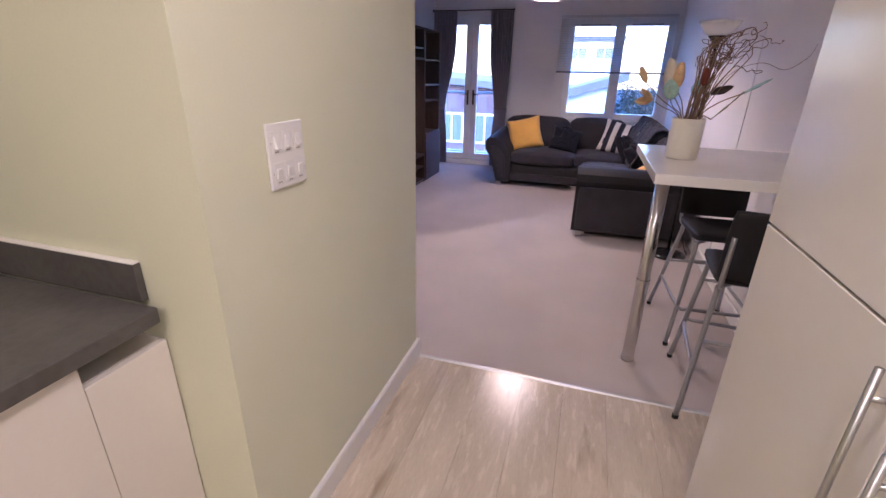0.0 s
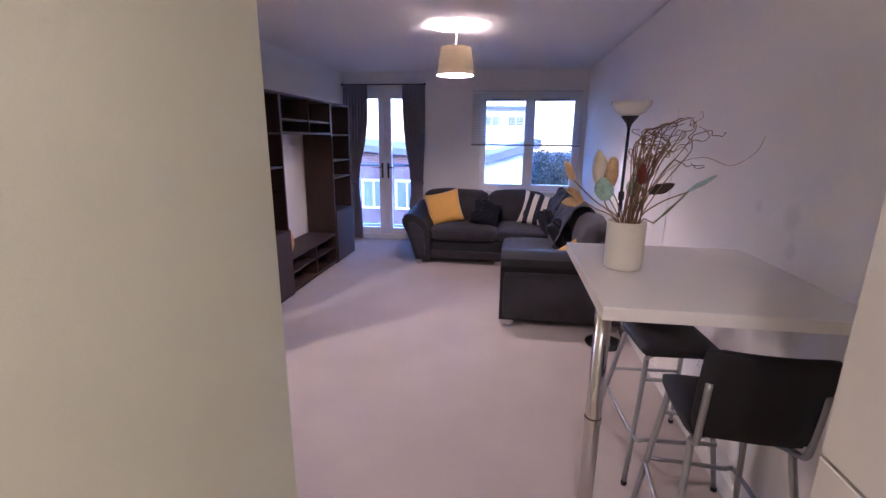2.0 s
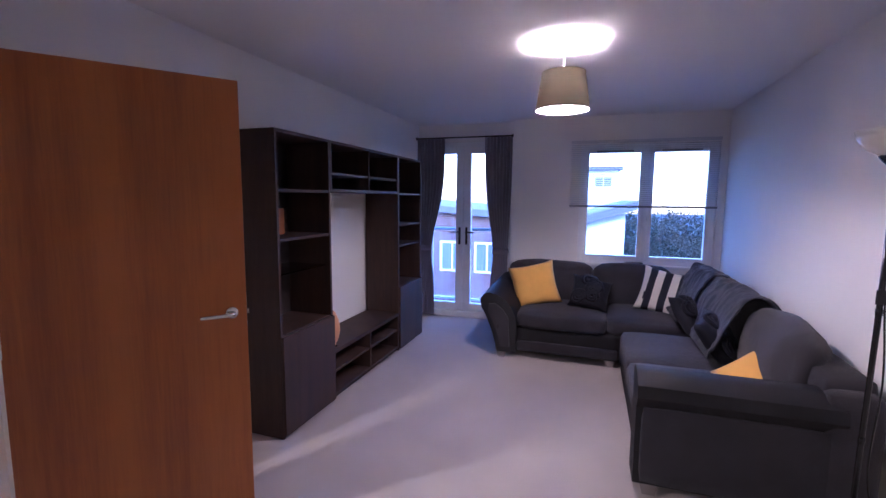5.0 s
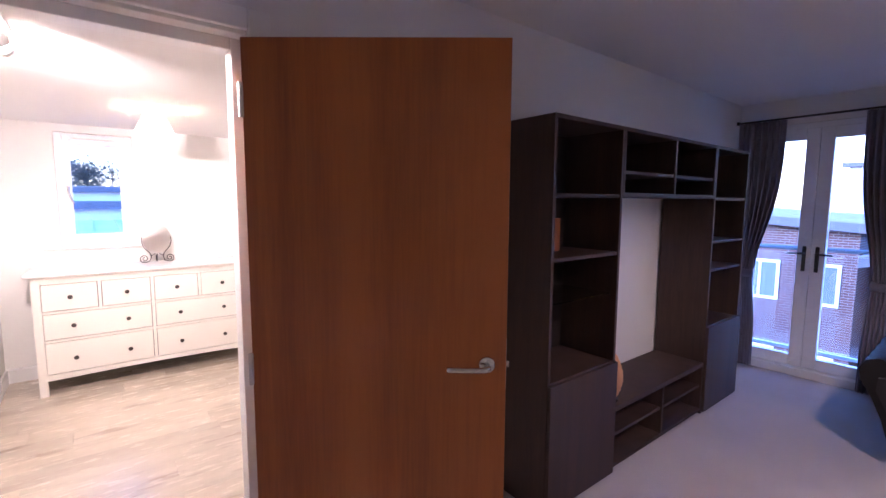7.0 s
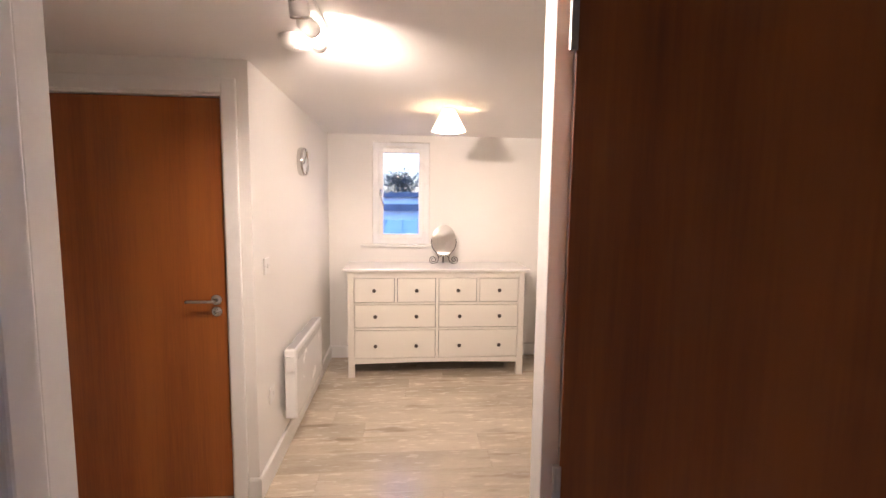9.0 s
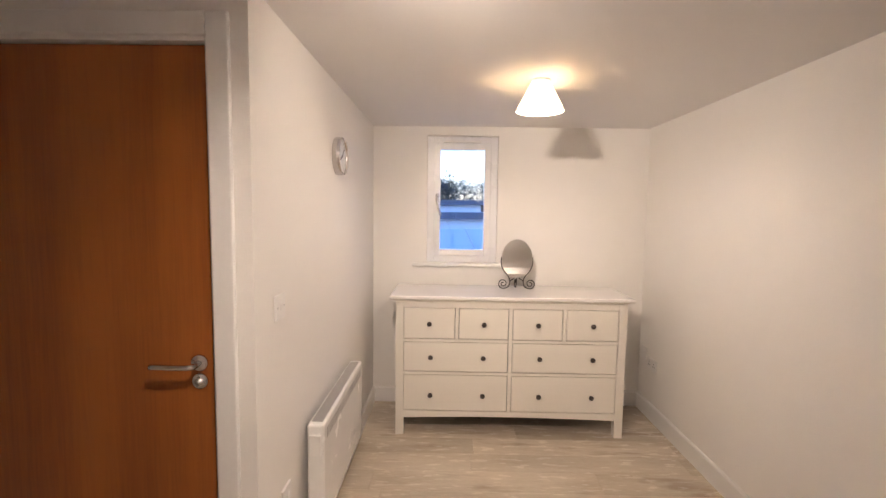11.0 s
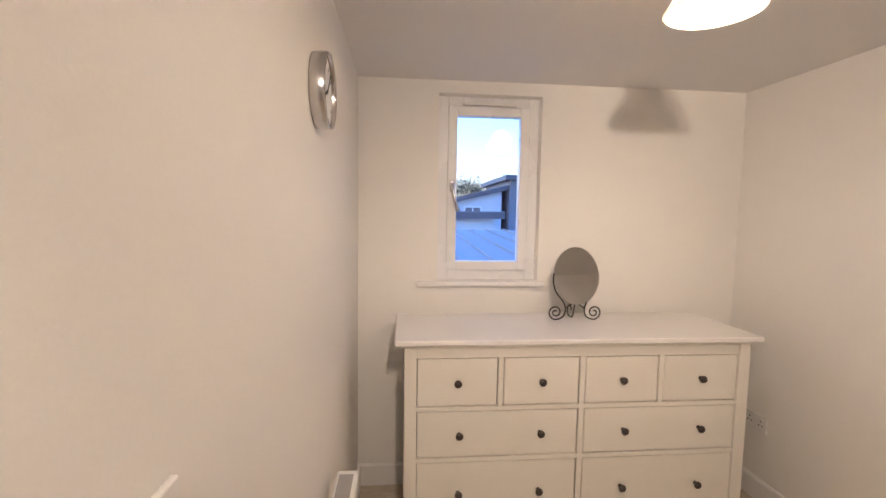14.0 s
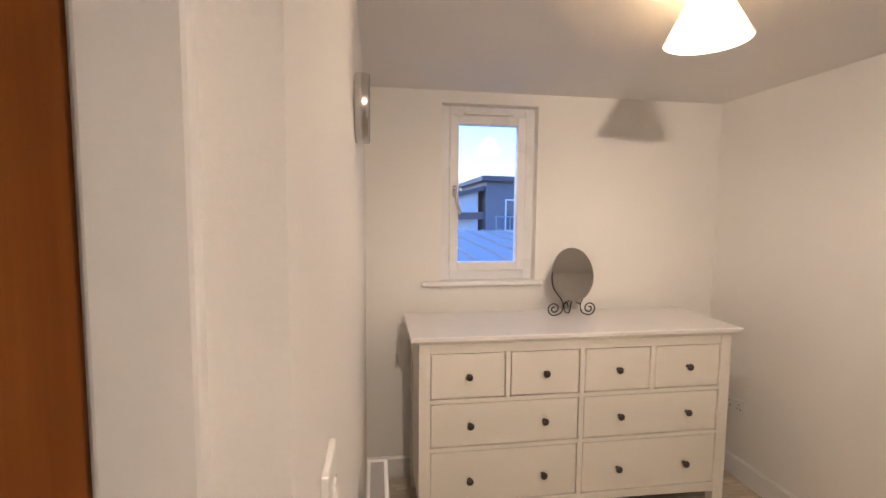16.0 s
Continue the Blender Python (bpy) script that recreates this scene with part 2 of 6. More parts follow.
M_CHESTTOP = surface("white_chest_top_lacquer", (0.82, 0.80, 0.775), 0.14, 0.015, 4, 90, 0.008)
M_KNOB = surface("antique_pewter_knob", (0.09, 0.075, 0.065), 0.4, 0.2, 30, 160, 0.05, metal=0.8)
M_IRON = surface("black_wrought_iron", (0.03, 0.028, 0.027), 0.45, 0.2, 30, 160, 0.05, metal=0.6)
M_BLACKPLASTIC = surface("black_enamel", (0.012, 0.012, 0.013), 0.25, 0.1, 12, 120, 0.01)
M_WHITEPLASTIC = surface("white_plastic", (0.80, 0.79, 0.77), 0.3, 0.015, 12, 120, 0.005)
M_REDMARK = surface("red_mark", (0.6, 0.03, 0.02), 0.5, 0.05, 12, 120, 0.0)
M_GREYPRINT = surface("grey_print", (0.35, 0.34, 0.33), 0.6, 0.05, 12, 120, 0.0)
M_OPAL = surface("opal_glass_bowl", (0.82, 0.80, 0.76), 0.25, 0.02, 8, 90, 0.0)
M_HEATER = surface("white_enamel_heater", (0.82, 0.815, 0.80), 0.25, 0.015, 8, 90, 0.01)
M_DARK = surface("dark_slot", (0.02, 0.02, 0.02), 0.8, 0.1, 20, 90, 0.0)
M_CLOCKFACE = surface("silver_clock_face", (0.78, 0.78, 0.77), 0.45, 0.03, 8, 160, 0.01)
M_MIRROR = surface("mirror_glass", (0.90, 0.90, 0.88), 0.02, 0.0, 8, 60, 0.0, metal=1.0, rough_var=0.0)
M_GLASS = glass("window_glass")
M_SHELFGLASS = glass("clear_shelf_glass", (0.85, 0.93, 0.9))
M_SLAT = surface("silver_grey_blind_slat", (0.60, 0.60, 0.61), 0.4, 0.04, 8, 90, 0.0)
M_RAIL = surface("grey_blind_rail", (0.22, 0.22, 0.23), 0.4, 0.06, 8, 90, 0.0)
M_SALT = shade_cloth("salt_lamp_paper", (0.75, 0.42, 0.22), 0.3)
M_SHADE_GREY = shade_cloth("grey_linen_shade", (0.38, 0.34, 0.27), 0.55)
M_LINING = shade_cloth("white_shade_lining", (0.82, 0.80, 0.76), 0.22)
M_SHADE_WHITE = shade_cloth("white_paper_shade", (0.84, 0.78, 0.66), 0.55)
M_STRAW = surface("dry_straw_stem", (0.25, 0.155, 0.08), 0.8, 0.25, 20, 160, 0.1)
M_TWIG = surface("curly_brown_twig", (0.17, 0.10, 0.06), 0.8, 0.3, 20, 160, 0.1)
M_PALM = surface("cream_dried_bloom", (0.62, 0.42, 0.22), 0.85, 0.25, 40, 200, 0.5)
M_OATLEAF = surface("cream_dried_leaf", (0.68, 0.60, 0.46), 0.85, 0.12, 25, 200, 0.3)
M_TEAL = surface("faded_teal_leaf", (0.36, 0.52, 0.45), 0.8, 0.3, 60, 200, 0.3)
M_GREENLEAF = surface("olive_dried_leaf", (0.17, 0.20, 0.11), 0.8, 0.2, 30, 200, 0.3)
M_RUST = surface("rust_red_bud", (0.16, 0.035, 0.022), 0.8, 0.25, 40, 200, 0.4)
M_POD = surface("dark_seed_pod", (0.045, 0.032, 0.024), 0.8, 0.25, 40, 200, 0.4)
M_BULB = glow("warm_bulb", WARM, 235.0)
M_BULB_HALL = glow("hall_pendant_bulb", HALLWARM, 122.0)
M_SPOT = glow("hall_spot_bulb", HALLWARM, 860.0)
M_DOWNLIGHT = glow("kitchen_downlight_lens", SOFTWARM, 155.0)
M_BRICK = None
M_RENDER = surface("white_render_facade", (0.66, 0.67, 0.67), 0.85, 0.06, 0.5, 30, 0.1)
M_GREYRENDER = surface("grey_cladding", (0.20, 0.20, 0.22), 0.7, 0.12, 0.6, 30, 0.1)
M_ROOF = surface("grey_standing_seam_roof", (0.20, 0.21, 0.22), 0.5, 0.12, 0.5, 20, 0.05)
M_FASCIA = surface("dark_grey_fascia", (0.10, 0.10, 0.115), 0.5, 0.1, 2, 40, 0.02)
M_PANE_DARK = surface("far_window_pane", (0.15, 0.17, 0.19), 0.08, 0.2, 0.7, 10, 0.0)
M_ASPHALT = surface("car_park_asphalt", (0.055, 0.055, 0.058), 0.9, 0.2, 0.3, 60, 0.3)
M_GRASS = surface("rough_grass", (0.07, 0.09, 0.04), 0.95, 0.3, 0.6, 30, 0.5)
M_LEAF = surface("dark_winter_foliage", (0.040, 0.048, 0.034), 0.9, 0.35, 1.5, 20, 0.3, per_object=0.2)
M_BUSH = surface("pale_winter_bushes", (0.13, 0.145, 0.13), 0.9, 0.5, 0.35, 4, 0.3)
M_BARK = surface("bark", (0.09, 0.075, 0.06), 0.9, 0.25, 8, 60, 0.5)
M_CAR = surface("car_paint", (0.25, 0.26, 0.28), 0.25, 0.05, 2, 60, 0.0, coat=0.6, per_object=0.6)
M_TYRE = surface("tyre_rubber", (0.02, 0.02, 0.02), 0.9, 0.1, 20, 90, 0.0)


def brick_material():
    m, nt, p = node_mat("red_brick_facade")
    n, l = nt.nodes, nt.links
    co = n.new("ShaderNodeTexCoord")
    sp = n.new("ShaderNodeSeparateXYZ")
    cb = n.new("ShaderNodeCombineXYZ")
    l.new(co.outputs["Object"], sp.inputs[0])
    add = n.new("ShaderNodeMath")
    l.new(sp.outputs["X"], add.inputs[0])
    l.new(sp.outputs["Y"], add.inputs[1])
    l.new(add.outputs[0], cb.inputs["X"])
    l.new(sp.outputs["Z"], cb.inputs["Y"])
    bt = n.new("ShaderNodeTexBrick")
    bt.inputs["Scale"].default_value = 1.0
    bt.inputs["Brick Width"].default_value, bt.inputs["Row Height"].default_value = 0.225, 0.075
    bt.inputs["Mortar Size"].default_value = 0.008
    bt.inputs["Color1"].default_value, bt.inputs["Color2"].default_value = (0.135, 0.062, 0.050, 1), (0.105, 0.048, 0.042, 1)
    bt.inputs["Mortar"].default_value = (0.26, 0.24, 0.23, 1)
    l.new(cb.outputs[0], bt.inputs["Vector"])
    l.new(bt.outputs["Color"], p.inputs["Base Color"])
    p.inputs["Roughness"].default_value = 0.9
    bp = n.new("ShaderNodeBump")
    bp.inputs["Strength"].default_value, bp.inputs["Distance"].default_value = 0.5, 0.01
    bp.invert = True
    l.new(bt.outputs["Fac"], bp.inputs["Height"])
    l.new(bp.outputs["Normal"], p.inputs["Normal"])
    return m


M_BRICK = brick_material()


# ---- mesh helpers ----
def obj(name, bm, mat=None, parent=None, smooth=False, label=""):
    me = bpy.data.meshes.new(name)
    bmesh.ops.recalc_face_normals(bm, faces=bm.faces[:])
    bm.to_mesh(me)
    bm.free()
    for m in (mat if isinstance(mat, (list, tuple)) else [mat]):
        if m:
            me.materials.append(m)
    if smooth:
        for f in me.polygons:
            f.use_smooth = True
    ob = new(name, me)
    if parent:
        ob.parent = parent
    if label:
        tagged(ob, label)
    return ob


def part(name, bm, mat, parent, label="", smooth=False):
    return obj(name, bm, mat, parent, smooth, label)


def empty(name, x=0, y=0, z=0, rz=0, label="", category="", group="", kind=""):
    e = new(name)
    e.empty_display_size = 0.1
    e.matrix_basis = pose(x, y, z, 0, 0, rz)
    return tagged(e, label, category, group, kind)


def box(x0, y0, z0, x1, y1, z1, bevel=0.0, seg=2, bm=None):
    own = bm is None
    b = bmesh.new()
    vs = [b.verts.new(p) for p in ((x0, y0, z0), (x1, y0, z0), (x1, y1, z0), (x0, y1, z0), (x0, y0, z1), (x1, y0, z1), (x1, y1, z1), (x0, y1, z1))]
    for f in ((0, 3, 2, 1), (4, 5, 6, 7), (0, 1, 5, 4), (1, 2, 6, 5), (2, 3, 7, 6), (3, 0, 4, 7)):
        b.faces.new([vs[i] for i in f])
    if bevel:
        bmesh.ops.bevel(b, geom=b.edges[:], offset=bevel, segments=seg, affect="EDGES", profile=0.5)
    if own:
        return b
    return merge(bm, b)


def merge(bm, other):
    """Adds all of another bmesh to bm."""
    me = bpy.data.meshes.new("scratch")
    other.to_mesh(me)
    other.free()
    bm.from_mesh(me)
    bpy.data.meshes.remove(me)
    return bm


def lathe(profile, seg=32, closed=False, bm=None, centre=(0, 0), sx=1.0, sy=1.0):
    """Turns a profile of (radius, z) round the upright axis."""
    bm = bm or bmesh.new()
    rings = []
    for r, z in profile:
        if r < 1e-6:
            rings.append([bm.verts.new((centre[0], centre[1], z))])
        else:
            rings.append([bm.verts.new((centre[0] + sx * r * math.cos(2 * math.pi * i / seg), centre[1] + sy * r * math.sin(2 * math.pi * i / seg), z)) for i in range(seg)])
    pairs = list(zip(rings, rings[1:])) + ([(rings[-1], rings[0])] if closed else [])
    for a, b in pairs:
        for i in range(seg):
            j = (i + 1) % seg
            if len(a) == 1 and len(b) > 1:
                bm.faces.new((a[0], b[i], b[j]))
            elif len(b) == 1 and len(a) > 1:
                bm.faces.new((a[i], a[j], b[0]))
            elif len(a) > 1:
                bm.faces.new((a[i], a[j], b[j], b[i]))
    return bm


def tube(points, r, seg=8, bm=None, r_end=None, caps=True):
    """A round tube along a line of points."""
    bm = bm or bmesh.new()
    pts = [Vector(p) for p in points]
    rings = []
    side = None
    for i, p in enumerate(pts):
        d = (pts[min(i + 1, len(pts) - 1)] - pts[max(i - 1, 0)]).normalized()
        if side is None:
            side = d.orthogonal().normalized()
        side = (side - d * side.dot(d)).normalized()
        up = d.cross(side)
        rad = r if r_end is None else r + (r_end - r) * i / (len(pts) - 1)
        rings.append([bm.verts.new(p + rad * (math.cos(2 * math.pi * k / seg) * side + math.sin(2 * math.pi * k / seg) * up)) for k in range(seg)])
    for a, b in zip(rings, rings[1:]):
        for k in range(seg):
            bm.faces.new((a[k], a[(k + 1) % seg], b[(k + 1) % seg], b[k]))
    if caps:
        bm.faces.new(rings[0][::-1])
        bm.faces.new(rings[-1])
    return bm


def arc_points(points, n=8):
    """A smooth line through points (Catmull-Rom)."""
    p = [Vector(q) for q in points]
    p = [2 * p[0] - p[1]] + p + [2 * p[-1] - p[-2]]
    out = []
    for i in range(1, len(p) - 2):
        for k in range(n):
            t = k / n
            out.append(0.5 * ((2 * p[i]) + (-p[i - 1] + p[i + 1]) * t + (2 * p[i - 1] - 5 * p[i] + 4 * p[i + 1] - p[i + 2]) * t * t + (-p[i - 1] + 3 * p[i] - 3 * p[i + 1] + p[i + 2]) * t ** 3))
    out.append(p[-2])
    return out


def softbox(x0, y0, z0, x1, y1, z1, r=0.05, n=8, bulge=0.0, wobble=0.0, seed=0):
    """An upholstered block: rounded edges, slightly swollen faces."""
    bm = bmesh.new()
    bmesh.ops.create_cube(bm, size=2.0)
    bmesh.ops.subdivide_edges(bm, edges=bm.edges[:], cuts=n, use_grid_fill=True)
    c = Vector(((x0 + x1) / 2, (y0 + y1) / 2, (z0 + z1) / 2))
    h = Vector(((x1 - x0) / 2, (y1 - y0) / 2, (z1 - z0) / 2))
    rr = min(r, *h)
    for v in bm.verts:
        u = v.co.copy()
        p = Vector((u.x * h.x, u.y * h.y, u.z * h.z))
        q = Vector([max(-(h[i] - rr), min(h[i] - rr, p[i])) for i in range(3)])
        d = p - q
        if d.length > 1e-6:
            p = q + d.normalized() * rr
        for i in range(3):
            if abs(abs(u[i]) - 1) < 1e-6:
                j, k = (i + 1) % 3, (i + 2) % 3
                p[i] += math.copysign(bulge * (1 - u[j] ** 2) * (1 - u[k] ** 2), u[i])
        if wobble:
            p += wobble * noise.noise_vector((c + p) * 4 + Vector((seed, 0, 0)))
        v.co = c + p
    return bm


def pillow(w, h, t, n=14, pinch=0.1, wob=0.006, seed=0):
    """A scatter cushion standing in the x-z plane, with pointed corners."""
    bm = bmesh.new()
    sides = []
    for s in (1, -1):
        grid = []
        for i in range(n + 1):
            row = []
            for j in range(n + 1):
                u, v = 2 * i / n - 1, 2 * j / n - 1
                k = 1 - pinch * (1 - abs(v) ** 2) * abs(u) ** 3
                k2 = 1 - pinch * (1 - abs(u) ** 2) * abs(v) ** 3
                th = t / 2 * ((1 - u ** 4) * (1 - v ** 4)) ** 0.55
                p = Vector((u * k * w / 2, s * th, v * k2 * h / 2))
                p += wob * noise.noise_vector(p * 9 + Vector((seed * 3.1, seed, 0))) * (th / (t / 2) + 0.2)
                row.append(bm.verts.new(p))
            grid.append(row)
        sides.append(grid)
        for i in range(n):
            for j in range(n):
                f = (grid[i][j], grid[i + 1][j], grid[i + 1][j + 1], grid[i][j + 1])
                bm.faces.new(f if s < 0 else f[::-1])
    bmesh.ops.remove_doubles(bm, verts=bm.verts[:], dist=0.004)
    return bm


def extrude_profile(points, axis, a, b, bevel=0.0, seg=2):
    """A flat outline pushed from a to b. axis 'y': points are (x, z); axis 'x': (y, z); axis 'z': (x, y)."""
    bm = bmesh.new()
    put = {"y": lambda p, t: (p[0], t, p[1]), "x": lambda p, t: (t, p[0], p[1]), "z": lambda p, t: (p[0], p[1], t)}[axis]
    lo, hi = [bm.verts.new(put(p, a)) for p in points], [bm.verts.new(put(p, b)) for p in points]
    bm.faces.new(lo)
    bm.faces.new(hi[::-1])
    k = len(points)
    for i in range(k):
        bm.faces.new((lo[i], hi[i], hi[(i + 1) % k], lo[(i + 1) % k]))
    if bevel:
        es = [e for e in bm.edges if len(e.link_faces) == 2 and e.calc_face_angle(0) > 0.5]
        bmesh.ops.bevel(bm, geom=es, offset=bevel, segments=seg, affect="EDGES", profile=0.5)
    return bm


def smooth_by_angle(ob, deg=40):
    for f in ob.data.polygons:
        f.use_smooth = True
    ob.data.set_sharp_from_angle(angle=radians(deg))
    return ob


# ---- plan ----
WEST, EAST, WIN_Y, FR_Y, CEIL = -2.10, 1.32, 6.98, 7.12, 2.42
DOOR_X = -1.93
HALL_E, HALL_W, HALL_N, HALL_S, CLOCK_Y, BATH_X, HCEIL = -2.05, -5.47, 3.73, 0.60, 1.632, -3.345, 2.155
DOOR_S, DOOR_N, DOOR_TOP = 1.70, 2.672, 2.005
PART_X, PART_END, KW_Y = -0.40, 1.83, 0.63
KIT_S, KIT_W = -1.60, -2.30
OUT = 0.28


def structure(name, bm, mat, label, category):
    return tagged(obj(name, bm, mat), label, category, kind="structure")


def wall(name, boxes, mat, label):
    bm = bmesh.new()
    for b in boxes:
        box(*b, bm=bm)
    return structure(name, bm, mat, label, "wall")


# floors and ceilings
def carpet():
    bm = bmesh.new()
    bmesh.ops.create_grid(bm, x_segments=60, y_segments=90, size=0.5)
    x0, x1, y0, y1 = WEST, EAST, 1.62, FR_Y
    for v in bm.verts:
        v.co = Vector((x0 + (v.co.x + 0.5) * (x1 - x0), y0 + (v.co.y + 0.5) * (y1 - y0), 0))
        v.co.z = 0.002 * noise.noise(v.co * 1.7)
        if abs(v.co.y - PART_END) < 0.04:
            v.co.y = PART_END + 0.002
    kill = [f for f in bm.faces if f.calc_center_median().y < PART_END + 0.005 and f.calc_center_median().x > PART_X - 0.06]
    bmesh.ops.delete(bm, geom=kill, context="FACES")
    return structure("floor_living", bm, M_CARPET, "beige-grey loop pile fitted carpet", "carpet")


carpet()
sub = structure("floor_base", box(-5.9, -1.9, -0.30, 1.7, 7.4, -0.016), M_ASPHALT, "grey screed slab under the floors", "floor")
structure("ceiling_living", box(WEST - 0.12, 1.52, CEIL, EAST + 0.2, FR_Y + 0.16, CEIL + 0.2), M_CEIL, "matt white flat living room ceiling", "ceiling")
structure("ceiling_kitchen", box(KIT_W - 0.1, KIT_S - 0.1, CEIL, EAST + 0.2, 1.52, CEIL + 0.2), M_CEIL, "matt white flat kitchen ceiling", "ceiling")
structure("ceiling_hall", box(HALL_W - OUT, HALL_S - 0.1, HCEIL, WEST - 0.12, HALL_N + 0.1, HCEIL + 0.24), M_CEIL, "matt white low hall ceiling", "ceiling")

# walls
wall("wall_living_west", [(HALL_E, HALL_S - 0.1, 0, DOOR_X, DOOR_S - 0.03, 2.06), (HALL_E, DOOR_N + 0.03, 0, DOOR_X, 2.80, 2.06), (WEST - 0.12, 2.80, 0, WEST, FR_Y + 0.16, 2.10),
                          (HALL_E, DOOR_S - 0.03, DOOR_TOP + 0.03, DOOR_X, DOOR_N + 0.03, 2.06), (WEST - 0.12, HALL_S - 0.1, 2.06, DOOR_X, 2.80, 2.10),
                          (WEST - 0.12, HALL_S - 0.1, 2.10, WEST, FR_Y + 0.16, CEIL)], M_WALL, "plain white painted living room wall")
wall("wall_living_south", [(DOOR_X, 1.52, 0, PART_X - 0.1, 1.62, CEIL)], M_WALL, "plain white painted wall beside the door")
WX0, WX1, WZ0, WZ1 = -0.11, 1.25, 0.80, 2.11
wall("wall_living_north", [(-0.87, WIN_Y, 0, WX0, WIN_Y + OUT + 0.02, CEIL), (WX1, WIN_Y, 0, EAST, WIN_Y + OUT + 0.02, CEIL),
                           (WX0, WIN_Y, 0, WX1, WIN_Y + OUT + 0.02, WZ0), (WX0, WIN_Y, WZ1, WX1, WIN_Y + OUT + 0.02, CEIL)], M_WALL, "white painted wall round the window")
FX0, FX1, FZ1 = -2.06, -0.95, 2.205
wall("wall_french_door", [(WEST, FR_Y, 0, FX0, FR_Y + 0.16, CEIL), (FX1, FR_Y, 0, -0.87, FR_Y + 0.16, CEIL), (FX0, FR_Y, FZ1, FX1, FR_Y + 0.16, CEIL)],
     M_WALL, "white painted recess round the balcony doors")
wall("wall_east", [(EAST, KIT_S - 0.1, 0, EAST + 0.2, WIN_Y + OUT + 0.02, CEIL)], M_WALL_EAST, "long white painted side wall with grey scuffs")
wall("wall_partition", [(PART_X - 0.10, KW_Y, 0, PART_X, PART_END, CEIL)], M_CREAM, "pale green-cream painted kitchen partition wall")
wall("wall_kitchen_north", [(KIT_W, KW_Y, 0, PART_X - 0.10, KW_Y + 0.1, CEIL)], M_CREAM, "pale green-cream wall behind the worktop")
wall("wall_kitchen_south", [(KIT_W, KIT_S - 0.1, 0, EAST, KIT_S, CEIL)], M_CREAM, "plain cream wall closing the kitchen")
wall("wall_kitchen_west", [(KIT_W - 0.1, KIT_S - 0.1, 0, KIT_W, 0.50, CEIL)], M_CREAM, "plain cream end wall of the kitchen")
BD0, BD1, BDT = 0.715, 1.503, 1.99
wall("wall_hall_bathroom", [(BATH_X - 0.1, HALL_S, 0, BATH_X, BD0 - 0.03, HCEIL), (BATH_X - 0.1, BD1 + 0.03, 0, BATH_X, CLOCK_Y, HCEIL), (BATH_X - 0.1, BD0 - 0.03, BDT + 0.03, BATH_X, BD1 + 0.03, HCEIL)],
     M_HALLWALL, "warm white wall round the bathroom door")
wall("wall_hall_clock", [(HALL_W, CLOCK_Y - 0.1, 0, BATH_X - 0.1, CLOCK_Y, HCEIL)], M_HALLWALL, "warm white hall wall with clock and heater")
wall("wall_hall_south", [(BATH_X - 0.1, HALL_S - 0.1, 0, HALL_E, HALL_S, HCEIL)], M_HALLWALL, "warm white hall wall")
wall("wall_hall_north", [(HALL_W, HALL_N, 0, WEST - 0.12, HALL_N + 0.1, HCEIL)], M_HALLWALL, "warm white hall side wall")
HY0, HY1, HZ0, HZ1 = 2.045, 2.59, 1.115, 2.09
wall("wall_hall_west", [(HALL_W - OUT, CLOCK_Y - 0.1, 0, HALL_W, HY0, HCEIL), (HALL_W - OUT, HY1, 0, HALL_W, HALL_N + 0.1, HCEIL),
                        (HALL_W - OUT, HY0, 0, HALL_W, HY1, HZ0), (HALL_W - OUT, HY0, HZ1, HALL_W, HY1, HCEIL)], M_HALLWALL, "warm white end wall round the small window")
structure("wall_bathroom_back", box(-4.6, HALL_S - 0.1, 0, -4.5, CLOCK_Y - 0.1, HCEIL), M_HALLWALL, "plain wall closing the bathroom", "wall")


def baseboard(name, x0, y0, x1, y1, side, h=0.10):
    """A skirting board along a wall, with a rounded top; side: the way it stands proud."""
    t = 0.016
    L = math.hypot(x1 - x0, y1 - y0)
    bm = extrude_profile([(0, 0), (t, 0), (t, h - 0.012), (t - 0.006, h - 0.002), (0.001, h)], "y", 0, L)
    ob = structure(name, bm, M_GLOSS, "white gloss skirting board", "skirting")
    ang = math.degrees(math.atan2(y1 - y0, x1 - x0)) - 90
    flip = side
    ob.matrix_basis = pose(x0, y0, 0, 0, 0, ang) @ Matrix.Diagonal((flip, 1, 1, 1))
    return ob


baseboard("baseboard_east", EAST, 1.25, EAST, WIN_Y, -1)
baseboard("baseboard_partition", PART_X, KW_Y, PART_X, PART_END, 1)
baseboard("baseboard_partition_end", PART_X - 0.1, PART_END, PART_X + 0.016, PART_END, -1)
baseboard("baseboard_west", WEST, DOOR_N + 0.10, WEST, FR_Y, 1)
baseboard("baseboard_north", -0.87, WIN_Y, EAST - 0.016, WIN_Y, 1)
baseboard("baseboard_hall_clock", HALL_W, CLOCK_Y, BATH_X + 0.016, CLOCK_Y, -1, 0.12)
baseboard("baseboard_hall_end", HALL_W, CLOCK_Y, HALL_W, HALL_N, 1, 0.12)
baseboard("baseboard_hall_north", HALL_W, HALL_N, HALL_E, HALL_N, 1, 0.12)
baseboard("baseboard_hall_corner", BATH_X, BD1 + 0.085, BATH_X, CLOCK_Y + 0.012, 1, 0.12)
baseboard("baseboard_hall_south", BATH_X, HALL_S, HALL_E, HALL_S, -1, 0.12)


